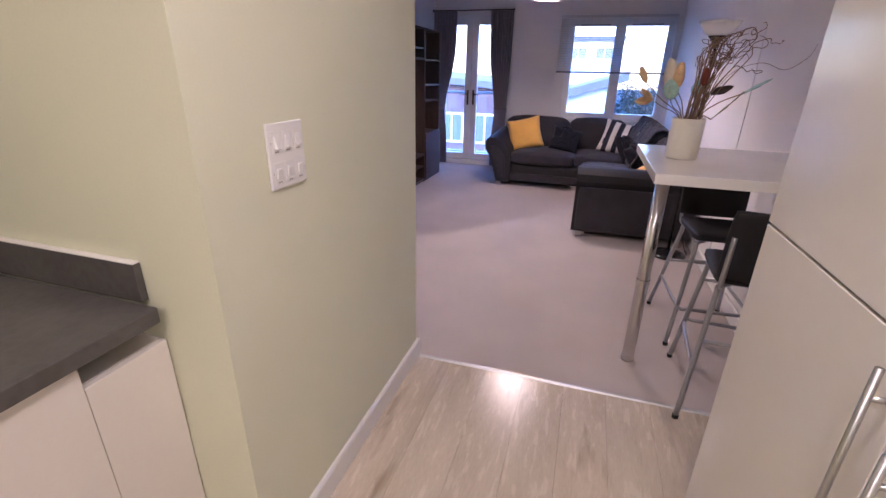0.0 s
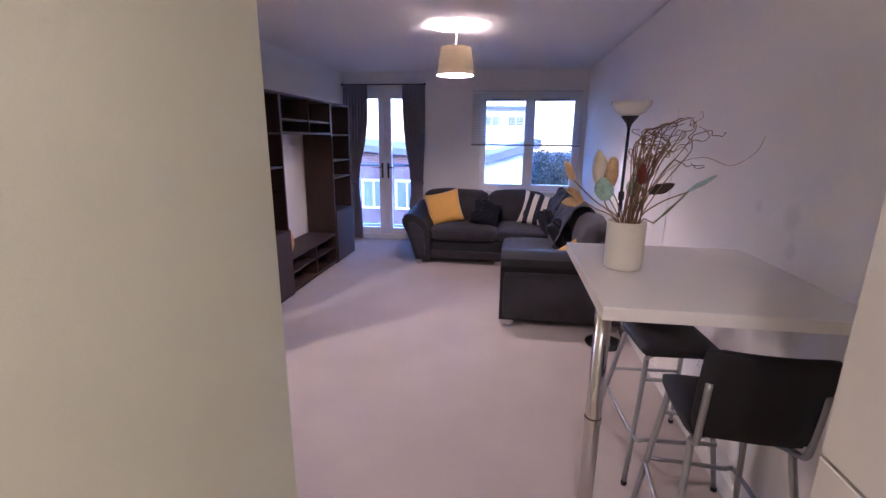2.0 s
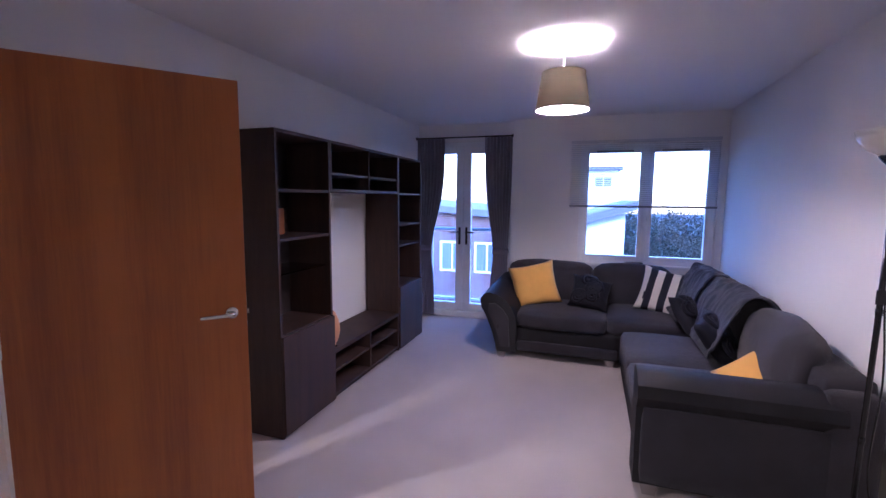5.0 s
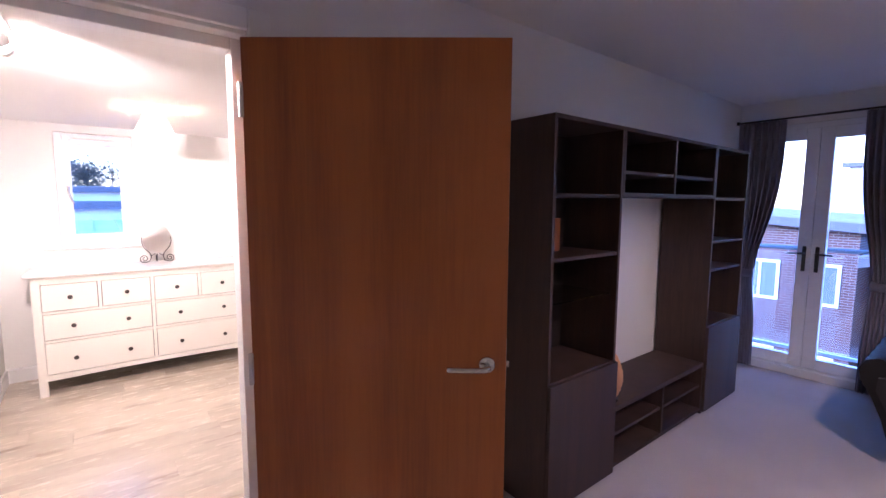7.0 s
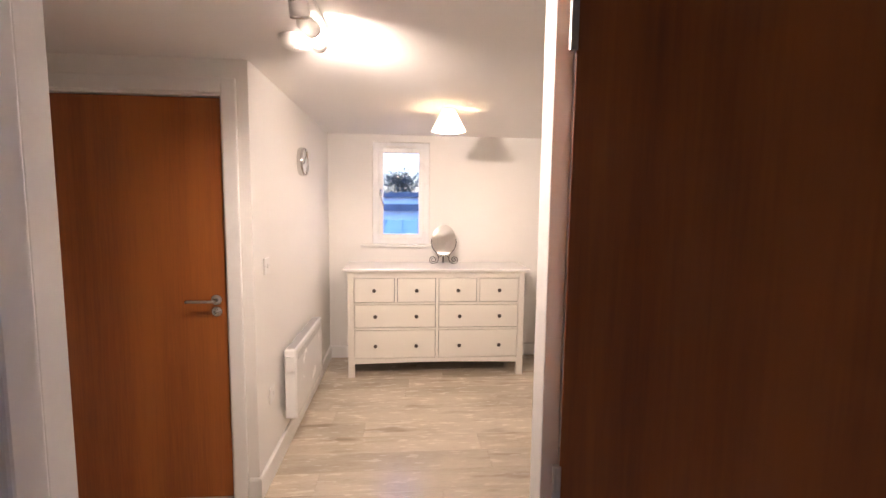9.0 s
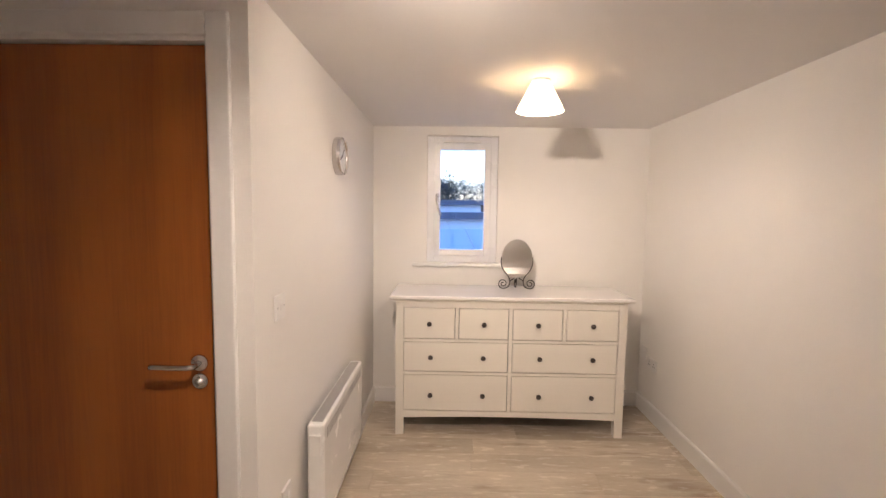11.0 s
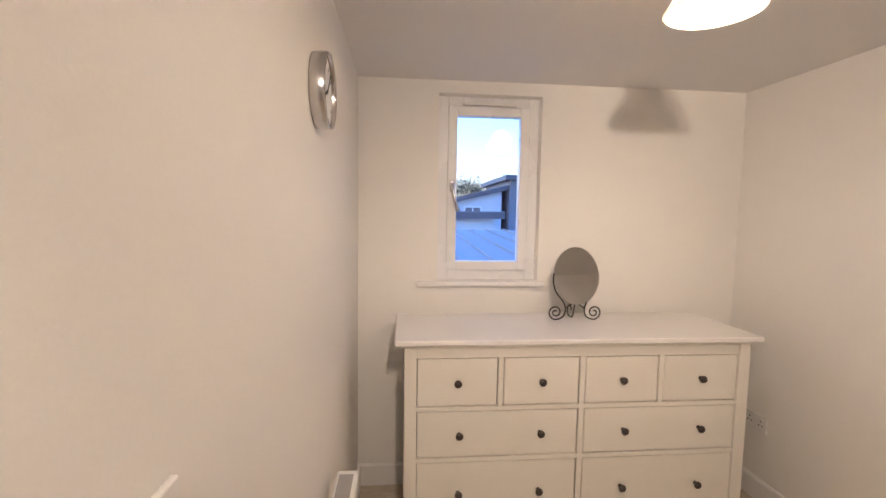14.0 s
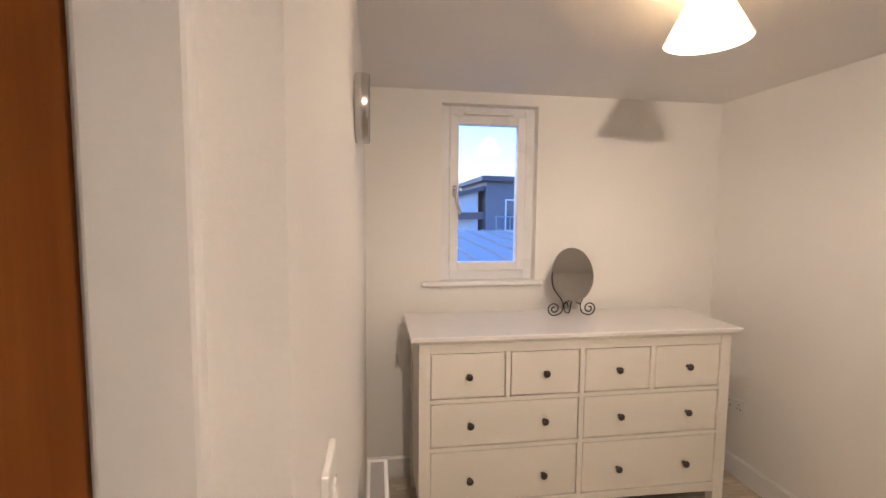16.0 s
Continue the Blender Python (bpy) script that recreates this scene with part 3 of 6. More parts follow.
def casing(name, label, x_face, out, y0, y1, top, w=0.065, t=0.018):
    """Architrave round an opening in a wall that faces along x."""
    bm = bmesh.new()
    for a, b, c, d in ((y0 - w, y0, 0, top + w), (y1, y1 + w, 0, top + w), (y0, y1, top, top + w)):
        box(min(x_face, x_face + out * t), a, c, max(x_face, x_face + out * t), b, d, 0.004, bm=bm)
    return structure(name, bm, M_GLOSS, label, "architrave")


def lining(name, label, x0, x1, y0, y1, top, stop_x, s=0.03, d=0.012, t=0.03):
    """Door lining in a wall's opening, with a planted stop s wide and d thick."""
    bm = bmesh.new()
    box(x0, y0 - t, 0, x1, y0, top + t, 0.003, bm=bm)
    box(x0, y1, 0, x1, y1 + t, top + t, 0.003, bm=bm)
    box(x0, y0, top, x1, y1, top + t, 0.003, bm=bm)
    box(stop_x, y0, 0, stop_x + s, y0 + 0.012, top, 0.003, bm=bm)
    box(stop_x, y1 - d, 0, stop_x + s, y1, top, 0.003, bm=bm)
    box(stop_x, y0 + 0.012, top - d, stop_x + s, y1 - d, top, 0.003, bm=bm)
    return structure(name, bm, M_GLOSS, label, "door frame")


casing("trim_living_door", "white gloss architrave round the living room door", DOOR_X, 1, DOOR_S - 0.012, DOOR_N + 0.001, DOOR_TOP + 0.012)
casing("trim_hall_side", "white gloss architrave on the hall side", HALL_E, -1, DOOR_S - 0.012, DOOR_N + 0.012, DOOR_TOP + 0.012, w=0.05)
lining("door_frame_living", "white gloss lining of the living room doorway", HALL_E, DOOR_X, DOOR_S, DOOR_N, DOOR_TOP, HALL_E + 0.002, 0.070, 0.036)
casing("trim_bathroom_door", "white gloss architrave round the bathroom door", BATH_X, 1, BD0 - 0.012, BD1 + 0.012, BDT + 0.012)
lining("door_frame_bathroom", "white gloss lining of the bathroom doorway", BATH_X - 0.1, BATH_X, BD0, BD1, BDT, BATH_X - 0.098)
structure("threshold_kitchen", extrude_profile([(PART_END - 0.012, 0.0), (PART_END + 0.014, 0.0), (PART_END + 0.008, 0.006), (PART_END - 0.006, 0.006)], "x", PART_X, EAST - 0.02), M_STRIP,
          "bright metal threshold strip between laminate and carpet", "threshold")
structure("threshold_hall", extrude_profile([(DOOR_X - 0.05, 0.0), (DOOR_X - 0.005, 0.0), (DOOR_X - 0.012, 0.008), (DOOR_X - 0.042, 0.008)], "y", DOOR_S, DOOR_N), M_CHROME,
          "bright metal threshold strip in the doorway", "threshold")


# ---- doors ----
def lever(parent, x, z, way, y_face, side):
    """Lever handle on a round rose; way: the lever's direction along x; side: the face's outward sign along y."""
    bm = bmesh.new()
    merge(bm, lathe([(0, 0), (0.026, 0), (0.026, 0.007), (0.022, 0.010), (0, 0.010)], 24))
    for v in bm.verts:
        v.co = Vector((x + v.co.x, y_face + side * v.co.z, z + v.co.y))
    h = part("handle", bm, M_CHROME, parent, "satin chrome lever handle on a round rose", True)
    pts = arc_points([(x, y_face + side * 0.008, z), (x, y_face + side * 0.038, z), (x + way * 0.012, y_face + side * 0.05, z), (x + way * 0.06, y_face + side * 0.052, z), (x + way * 0.125, y_face + side * 0.05, z)], 5)
    part("lever", tube(pts, 0.009, 10), M_CHROME, h, smooth=True)
    return h


def hinge_leaf(parent, z, x, y):
    bm = tube([(x, y, z - 0.05), (x, y, z + 0.05)], 0.007, 10)
    box(x - 0.006, y - 0.0, z - 0.05, x + 0.008, y + 0.003, z + 0.05, bm=bm)
    return part("hinge", bm, M_STEEL, parent, "satin steel butt hinge")


# living room door, standing open into the room: local x runs from the hinge to the free edge
HX, HY, DX, DY = -1.922, 2.668, -1.428, 3.288
door_1 = empty("door_1", HX, HY, 0.006, math.degrees(math.atan2(DY - HY, DX - HX)), "cherry veneer flush door standing half open", "door", kind="structure")
LW = math.hypot(DX - HX, DY - HY)
part("door_leaf", box(0, -0.044, 0, LW, 0.0, 1.978, 0.002), M_DOOR, door_1)
lever(door_1, LW - 0.06, 1.0, -1, -0.044, -1)
lever(door_1, LW - 0.06, 1.0, -1, 0.0, 1)
part("latch_plate", box(LW - 0.0005, -0.034, 0.92, LW + 0.002, -0.010, 1.08), M_CHROME, door_1)
part("latch", box(LW + 0.002, -0.027, 0.985, LW + 0.012, -0.016, 1.005, 0.002), M_CHROME, door_1)
for hz in (0.22, 0.98, 1.80):
    hinge_leaf(door_1, hz, -0.004, -0.046)

for hz in (0.22, 0.98, 1.77):
    part("hinge_plate", box(0, 0, -0.045, 0.034, 0.002, 0.045, 0.001), M_STEEL, door_1, "satin steel hinge plate on the jamb").matrix_basis = door_1.matrix_basis.inverted() @ pose(DOOR_X - 0.042, DOOR_N - 0.0035, hz)

# white cupboard door in the living room's south wall, standing open beside the doorway
door_4 = empty("door_4", -1.60, 1.622, 0.008, 0, "white gloss cupboard door standing open by the doorway", "door", kind="structure")
part("door_leaf", box(-0.022, 0, 0, 0.022, 0.372, 2.02, 0.004, 2), M_GLOSS, door_4)
for hz in (0.22, 1.0, 1.80):
    part("hinge", tube([(0.026, 0.004, hz - 0.05), (0.026, 0.004, hz + 0.05)], 0.006, 10), M_STEEL, door_4, "satin steel butt hinge", True)

# bathroom door, shut, seen from the hall
door_2 = empty("door_2", BATH_X, BD0 + 0.003, 0.008, 90, "cherry veneer flush door, shut, with lever and lock", "door", kind="structure")
part("door_leaf", box(0.002, 0.024, 0, BD1 - BD0 - 0.008, 0.066, BDT - 0.012, 0.002), M_DOOR, door_2)
lever(door_2, BD1 - BD0 - 0.058, 1.020, -1, 0.024, -1)
bm = lathe([(0, 0), (0.025, 0), (0.025, 0.006), (0.021, 0.009), (0.008, 0.009), (0.008, 0.016), (0, 0.016)], 24)
for v in bm.verts:
    v.co = Vector((BD1 - BD0 - 0.058 + v.co.x, 0.024 - v.co.z, 0.962 + v.co.y))
part("lock_rose", bm, M_CHROME, door_2, "round chrome lock release", True)
for hz in (0.22, 0.98, 1.80):
    hinge_leaf(door_2, hz, -0.002, 0.020)


# ---- windows ----
def bar_frame(u0, v0, u1, v1, w, d0, d1, place, bevel=0.005):
    """A rectangular frame of four mitred-looking bars; place maps (u, d, v) to the world."""
    bm = bmesh.new()
    for a, b, c, d in ((u0, v0, u0 + w, v1), (u1 - w, v0, u1, v1), (u0 + w, v0, u1 - w, v0 + w), (u0 + w, v1 - w, u1 - w, v1)):
        box(a, d0, b, c, d1, d, bevel, bm=bm)
    for v in bm.verts:
        v.co = Vector(place(v.co.x, v.co.y, v.co.z))
    return bm


def plate(u0, v0, u1, v1, d0, d1, place, bevel=0.0):
    bm = box(u0, d0, v0, u1, d1, v1, bevel)
    for v in bm.verts:
        v.co = Vector(place(v.co.x, v.co.y, v.co.z))
    return bm


def pane(parent, u0, v0, u1, v1, d, place):
    p = part("pane", plate(u0, v0, u1, v1, d, d + 0.006, place), M_GLASS, parent)
    p.visible_shadow = False
    return p


north = lambda u, d, v: (u, d, v)
window_1 = empty("window_1", 0, 0, 0, 0, "white plastic two-pane casement window above the sofa", "window", kind="structure")
part("window_frame", bar_frame(WX0, WZ0, WX1, WZ1, 0.05, WIN_Y + 0.05, WIN_Y + 0.12, north), M_UPVC, window_1)
WM = 0.577
part("mullion", box(WM - 0.03, WIN_Y + 0.05, WZ0 + 0.05, WM + 0.03, WIN_Y + 0.12, WZ1 - 0.05, 0.004), M_UPVC, window_1)
for a, b in ((WX0 + 0.045, WM - 0.022), (WM + 0.022, WX1 - 0.045)):
    s = part("sash", bar_frame(a, WZ0 + 0.045, b, WZ1 - 0.045, 0.046, WIN_Y + 0.035, WIN_Y + 0.095, north), M_UPVC, window_1)
    pane(s, a + 0.04, WZ0 + 0.085, b - 0.04, WZ1 - 0.085, WIN_Y + 0.06, north)
    part("trickle_vent", box((a + b) / 2 - 0.19, WIN_Y + 0.026, WZ1 - 0.082, (a + b) / 2 + 0.19, WIN_Y + 0.036, WZ1 - 0.062, 0.003), M_RAIL, s, "grey trickle vent slot")
for hx in (WM - 0.045, WM + 0.045):
    hd = part("handle", box(hx - 0.012, WIN_Y + 0.018, 1.36, hx + 0.012, WIN_Y + 0.036, 1.42, 0.004), M_WHITEPLASTIC, window_1, "white window handle")
    part("lever", box(hx - 0.008, WIN_Y + 0.004, 1.29, hx + 0.008, WIN_Y + 0.018, 1.40, 0.004), M_WHITEPLASTIC, hd)
part("window_sill", box(WX0 - 0.05, WIN_Y - 0.035, WZ0 - 0.022, WX1 + 0.03, WIN_Y + 0.05, WZ0 + 0.002, 0.005), M_GLOSS, window_1)

window_2 = empty("window_2", 0, 0, 0, 0, "narrow white plastic tilt window above the drawers", "window", kind="structure")
west = lambda u, d, v: (HALL_W - d, u, v)
part("window_frame", bar_frame(HY0, HZ0, HY1, HZ1, 0.055, 0.055, 0.125, west), M_UPVC, window_2)
sash2 = part("sash", bar_frame(HY0 + 0.052, HZ0 + 0.052, HY1 - 0.052, HZ1 - 0.052, 0.05, 0.04, 0.10, west), M_UPVC, window_2)
pane(sash2, HY0 + 0.095, HZ0 + 0.095, HY1 - 0.095, HZ1 - 0.095, 0.07, west)
part("trickle_vent", plate(HY0 + 0.13, HZ1 - 0.047, HY1 - 0.13, HZ1 - 0.033, 0.034, 0.056, west, 0.003), M_WHITEPLASTIC, window_2)
h2 = part("handle", plate(HY0 + 0.066, 1.585, HY0 + 0.090, 1.65, 0.028, 0.041, west, 0.005), M_CHROME, window_2, "chrome window handle")
part("lever", tube([(HALL_W - 0.03, HY0 + 0.078, 1.625), (HALL_W - 0.0, HY0 + 0.078, 1.625), (HALL_W + 0.010, HY0 + 0.076, 1.595), (HALL_W + 0.014, HY0 + 0.086, 1.545), (HALL_W + 0.010, HY0 + 0.108, 1.485)], 0.010, 10), M_CHROME, h2, smooth=True)
part("window_sill", box(HALL_W - 0.05, HY0 - 0.11, HZ0 - 0.024, HALL_W + 0.04, HY1 + 0.03, HZ0 + 0.001, 0.006), M_GLOSS, window_2)

door_3 = empty("door_3", 0, 0, 0, 0, "white plastic glazed double balcony doors, shut", "door", kind="structure")
part("door_frame", bar_frame(FX0, 0.03, FX1, FZ1, 0.05, FR_Y + 0.02, FR_Y + 0.09, north), M_UPVC, door_3)
FM = (FX0 + FX1) / 2
for i, (a, b) in enumerate(((FX0 + 0.048, FM - 0.001), (FM + 0.001, FX1 - 0.048))):
    s = part("door_leaf", bar_frame(a, 0.078, b, FZ1 - 0.048, 0.095, FR_Y + 0.005, FR_Y + 0.07, north), M_UPVC, door_3)
    pane(s, a + 0.09, 0.168, b - 0.09, FZ1 - 0.138, FR_Y + 0.035, north)
    hx = FM + (-0.045 if i == 0 else 0.045)
    hp = part("handle", box(hx - 0.014, FR_Y - 0.006, 0.93, hx + 0.014, FR_Y + 0.006, 1.15, 0.005), M_IRON, s, "dark lever handle plate")
    w = -1 if i == 0 else 1
    part("lever", tube(arc_points([(hx, FR_Y - 0.005, 1.09), (hx, FR_Y - 0.045, 1.09), (hx + w * 0.02, FR_Y - 0.055, 1.09), (hx + w * 0.11, FR_Y - 0.055, 1.085)], 4), 0.009, 8), M_IRON, hp, smooth=True)
    for hz in (0.3, 1.15, 2.0):
        hx2 = FX0 + 0.05 if i == 0 else FX1 - 0.05
        part("hinge", tube([(hx2, FR_Y + 0.0, hz - 0.05), (hx2, FR_Y + 0.0, hz + 0.05)], 0.010, 10), M_UPVC, s, smooth=True)
part("door_sill", box(FX0 - 0.03, FR_Y - 0.06, 0.004, FX1 + 0.03, FR_Y + 0.02, 0.075, 0.006), M_GLOSS, door_3, "white raised door sill")

# balcony rail outside the doors
rail = empty("balcony_rail", 0, 0, 0, 0, "steel balcony rail with a clear glass panel", "railing")
part("handrail", tube([(FX0 - 0.1, FR_Y + 0.40, 1.10), (FX1 + 0.1, FR_Y + 0.40, 1.10)], 0.021, 12), M_RAIL, rail, smooth=True)
part("bottom_rail", box(FX0 - 0.1, FR_Y + 0.385, 0.12, FX1 + 0.1, FR_Y + 0.415, 0.15), M_STEEL, rail)
for px in (FX0 - 0.09, FX1 + 0.09):
    part("post", tube([(px, FR_Y + 0.40, -0.30), (px, FR_Y + 0.40, 1.10)], 0.018, 10), M_STEEL, rail, smooth=True)
gp = part("glass_panel", box(FX0 - 0.06, FR_Y + 0.395, 0.17, FX1 + 0.06, FR_Y + 0.405, 1.05), M_GLASS, rail)
gp.visible_shadow = False
structure("balcony_slab", box(FX0 - 0.2, FR_Y + 0.165, -0.30, FX1 + 0.2, FR_Y + 0.46, -0.02), M_RENDER, "narrow concrete balcony slab", "balcony")

# venetian blind half down over the window
blind = empty("venetian_blind", 0, 0, 0, 0, "silver-grey slatted blind lowered half way, slats open", "blind")
BX0, BX1, BY = -0.215, 1.245, WIN_Y - 0.035
part("head_rail", box(BX0, BY - 0.02, 2.12, BX1, BY + 0.02, 2.15, 0.003), M_SLAT, blind)
part("bottom_rail", box(BX0, BY - 0.014, 1.425, BX1, BY + 0.014, 1.448, 0.004), M_RAIL, blind, "dark grey bottom rail")
slat_me = None
for i in range(31):
    z = 1.465 + i * 0.0212
    if slat_me is None:
        prof = [(-0.0125, -0.001), (-0.006, 0.0012), (0.0, 0.002), (0.006, 0.0012), (0.0125, -0.001), (0.006, 0.0006), (0.0, 0.0014), (-0.006, 0.0006)]
        ob = part("slat", extrude_profile(prof, "x", BX0 + 0.004, BX1 - 0.004), M_SLAT, blind)
        slat_me = ob.data
    else:
        ob = new("slat", slat_me)
        ob.parent = blind
    ob.matrix_basis = pose(0, BY, z, 14, 0, 0)
for cx in (BX0 + 0.12, (BX0 + BX1) / 2, BX1 - 0.12):
    part("ladder_cord", tube([(cx, BY - 0.013, 1.44), (cx, BY - 0.013, 2.125)], 0.0011, 5), M_WHITEPLASTIC, blind)


# ---- curtains ----
def curtain(x_out, x_in, tie_out, tie_in, seed):
    """A pencil-pleat curtain hung from the rod and drawn aside by a tie at about 0.9 m."""
    e = empty("curtain", 0, 0, 0, 0, "slate-grey pleated full-length curtain held by a tieback", "curtain", group="curtains at the balcony doors")
    bm = bmesh.new()
    nu, nv, zt, zb, zk = 96, 60, 2.235, 0.02, 0.88
    rows = []
    for j in range(nv + 1):
        z = zt + (zb - zt) * j / nv
        k = math.exp(-((z - zk) / 0.16) ** 2) if z > zk else 0.72 + 0.28 * math.exp(-((z - zk) / 0.3) ** 2)
        slack = 0.0 if z < zk else 0.9 * math.exp(-((z - zk) / 0.55) ** 2)
        kk = max(k, slack)
        a, b = x_out + (tie_out - x_out) * kk, x_in + (tie_in - x_in) * kk
        row = []
        for i in range(nu + 1):
            u = i / nu
            amp = 0.030 * (0.45 + 0.55 * min(1, (zt - z) / 0.3)) * (1 - 0.35 * kk)
            ph = u * 2 * math.pi * 8 + 0.8 * noise.noise(Vector((u * 3, z * 0.7, seed)))
            y = WIN_Y + 0.035 - amp * math.sin(ph) + 0.012 * noise.noise(Vector((u * 5, z * 2.0, seed + 9)))
            row.append(bm.verts.new((a + (b - a) * u, y, z)))
        rows.append(row)
    for r0, r1 in zip(rows, rows[1:]):
        for i in range(nu):
            bm.faces.new((r0[i], r0[i + 1], r1[i + 1], r1[i]))
    cl = part("cloth", bm, M_CURTAIN, e, smooth=True)
    sol = cl.modifiers.new("thickness", "SOLIDIFY")
    sol.thickness = 0.003
    band = lathe([(0.5, zk - 0.035), (0.52, zk), (0.5, zk + 0.035)], 28, centre=((tie_out + tie_in) / 2, WIN_Y + 0.035), sx=abs(tie_in - tie_out) + 0.02, sy=0.09)
    tb = part("tieback", band, M_CURTAIN, e, "matching cloth tieback", True)
    tb.modifiers.new("thickness", "SOLIDIFY").thickness = 0.004
    return e


curtain(-2.075, -1.715, -2.045, -1.90, 1.0)
curtain(-0.885, -1.215, -0.915, -1.09, 5.0)
rod = empty("curtain_rod", 0, 0, 0, 0, "thin dark metal curtain rod over the doors", "curtain rod")
part("rod", tube([(WEST + 0.003, WIN_Y + 0.035, 2.245), (-0.872, WIN_Y + 0.035, 2.245)], 0.009, 10), M_IRON, rod, smooth=True)
for bx in (WEST + 0.012, -0.884):
    part("bracket", box(bx - 0.01, WIN_Y + 0.018, 2.23, bx + 0.01, WIN_Y + 0.052, 2.26, 0.003), M_IRON, rod)


# ---- living room: wall storage ----
def storage_wall():
    """Black-brown television storage: two towers, a bridge of shelves and a low bench, on one carcass each."""
    X0, X1 = WEST + 0.018, -1.73            # back and front
    Y = (3.895, 4.47, 5.64, 6.235)
    H, T = 1.905, 0.02
    grp = "dark storage units on the long wall"

    def tower(y0, y1, label, shelves, door_top, glass_shelf):
        e = empty("shelf_tower", 0, 0, 0, 0, label, "shelving", grp)
        part("side_panel", box(X0, y0, 0, X1, y0 + T, H, 0.0015), M_ESPRESSO, e)
        part("side_panel", box(X0, y1 - T, 0, X1, y1, H, 0.0015), M_ESPRESSO, e)
        part("top_panel", box(X0, y0 + T, H - T, X1, y1 - T, H, 0.0015), M_ESPRESSO, e)
        part("plinth", box(X1 - 0.05, y0 + T, 0, X1 - 0.025, y1 - T, 0.05), M_ESPRESSO, e)
        part("back_panel", box(X0, y0 + T, 0.05, X0 + 0.006, y1 - T, H - T), M_ESPRESSO_SHADED, e)
        for z in shelves:
            part("shelf", box(X0 + 0.006, y0 + T, z - 0.018, X1 - 0.006, y1 - T, z, 0.0015), M_ESPRESSO, e, "black-brown shelf with a paler front edge")
        for z in glass_shelf:
            g = part("glass_shelf", box(X0 + 0.01, y0 + T + 0.002, z - 0.006, X1 - 0.04, y1 - T - 0.002, z), M_SHELFGLASS, e, "clear glass shelf")
        d = part("cabinet_door", box(X1 + 0.0005, y0 + 0.003, 0.02, X1 + 0.019, y1 - 0.003, door_top, 0.0015), M_ESPRESSO, e, "plain black-brown cupboard door")
        part("door_bumper", box(X1 + 0.004, y1 - 0.03, door_top, X1 + 0.016, y1 - 0.015, door_top + 0.006), M_BLACKPLASTIC, d)
        return e

    tower(Y[0], Y[1], "tall black-brown shelf unit with low cupboard door", (0.66, 1.255, 1.555), 0.655, (1.03,))
    tower(Y[2], Y[3], "tall black-brown shelf unit beside the curtains", (0.64, 1.05, 1.25, 1.555), 0.64, ())
    br = empty("bridge_shelf", 0, 0, 0, 0, "black-brown bridge shelf unit across the television niche", "shelving", grp)
    z0 = 1.545
    part("top_panel", box(X0, Y[1] + 0.001, H - T, X1, Y[2] - 0.001, H, 0.0015), M_ESPRESSO, br)
    part("bottom_panel", box(X0, Y[1] + 0.001, z0, X1, Y[2] - 0.001, z0 + 0.022, 0.0015), M_ESPRESSO, br)
    for y in (Y[1] + 0.001, (Y[1] + Y[2]) / 2 - T / 2, Y[2] - T - 0.001):
        part("divider", box(X0, y, z0 + 0.022, X1, y + T, H - T, 0.0015), M_ESPRESSO, br)
    for a, b in ((Y[1] + 0.001 + T, (Y[1] + Y[2]) / 2 - T / 2), ((Y[1] + Y[2]) / 2 + T / 2, Y[2] - T - 0.001)):
        part("shelf", box(X0 + 0.006, a, 1.665, X1 - 0.01, b, 1.683, 0.0015), M_ESPRESSO, br)
        part("back_panel", box(X0, a, z0 + 0.022, X0 + 0.006, b, H - T), M_ESPRESSO_SHADED, br)
    be = empty("television_bench", 0, 0, 0, 0, "low black-brown bench with open shelves", "tv bench", grp)
    ht = 0.385
    part("top_panel", box(X0, Y[1] + 0.001, ht - 0.03, X1, Y[2] - 0.001, ht, 0.0015), M_ESPRESSO, be)
    part("bottom_panel", box(X0, Y[1] + 0.001, 0.03, X1, Y[2] - 0.001, 0.05, 0.0015), M_ESPRESSO, be)
    part("plinth", box(X1 - 0.05, Y[1] + 0.001, 0, X1 - 0.025, Y[2] - 0.001, 0.03), M_ESPRESSO, be)
    for y in (Y[1] + 0.001, (Y[1] + Y[2]) / 2 - T / 2, Y[2] - T - 0.001):
        part("divider", box(X0, y, 0.05, X1, y + T, ht - 0.03, 0.0015), M_ESPRESSO, be)
    for a, b in ((Y[1] + 0.001 + T, (Y[1] + Y[2]) / 2 - T / 2), ((Y[1] + Y[2]) / 2 + T / 2, Y[2] - T - 0.001)):
        part("shelf", box(X0 + 0.006, a, 0.205, X1 - 0.01, b, 0.223, 0.0015), M_ESPRESSO, be)
        part("back_panel", box(X0, a, 0.05, X0 + 0.006, b, ht - 0.03), M_ESPRESSO_SHADED, be)
    # small rounded paper lamp on the bench, tucked beside the near tower
    lamp = empty("paper_table_lamp", -1.80, 4.56, ht, 0, "small pale orange woven table lamp on the bench", "table lamp")
    part("base", lathe([(0, 0), (0.04, 0), (0.04, 0.012), (0, 0.012)], 20), M_BLACKPLASTIC, lamp)
    bm = bmesh.new()
    prof = []
    for i in range(25):
        a = i / 24
        prof.append((0.062 * math.sin(math.pi * (0.12 + 0.80 * a)) ** 0.8 + 0.0025 * math.cos(a * 60), 0.012 + 0.26 * a))
    lathe(prof, 28, bm=bm)
    part("shade", bm, M_SALT, lamp, "pale orange ribbed shade", True)
    box_ob = tagged(obj("storage_box", box(-2.05, 4.02, 1.256, -1.93, 4.22, 1.43, 0.004), M_DOOR), "small brown wooden box on the dark shelf", "box")


storage_wall()


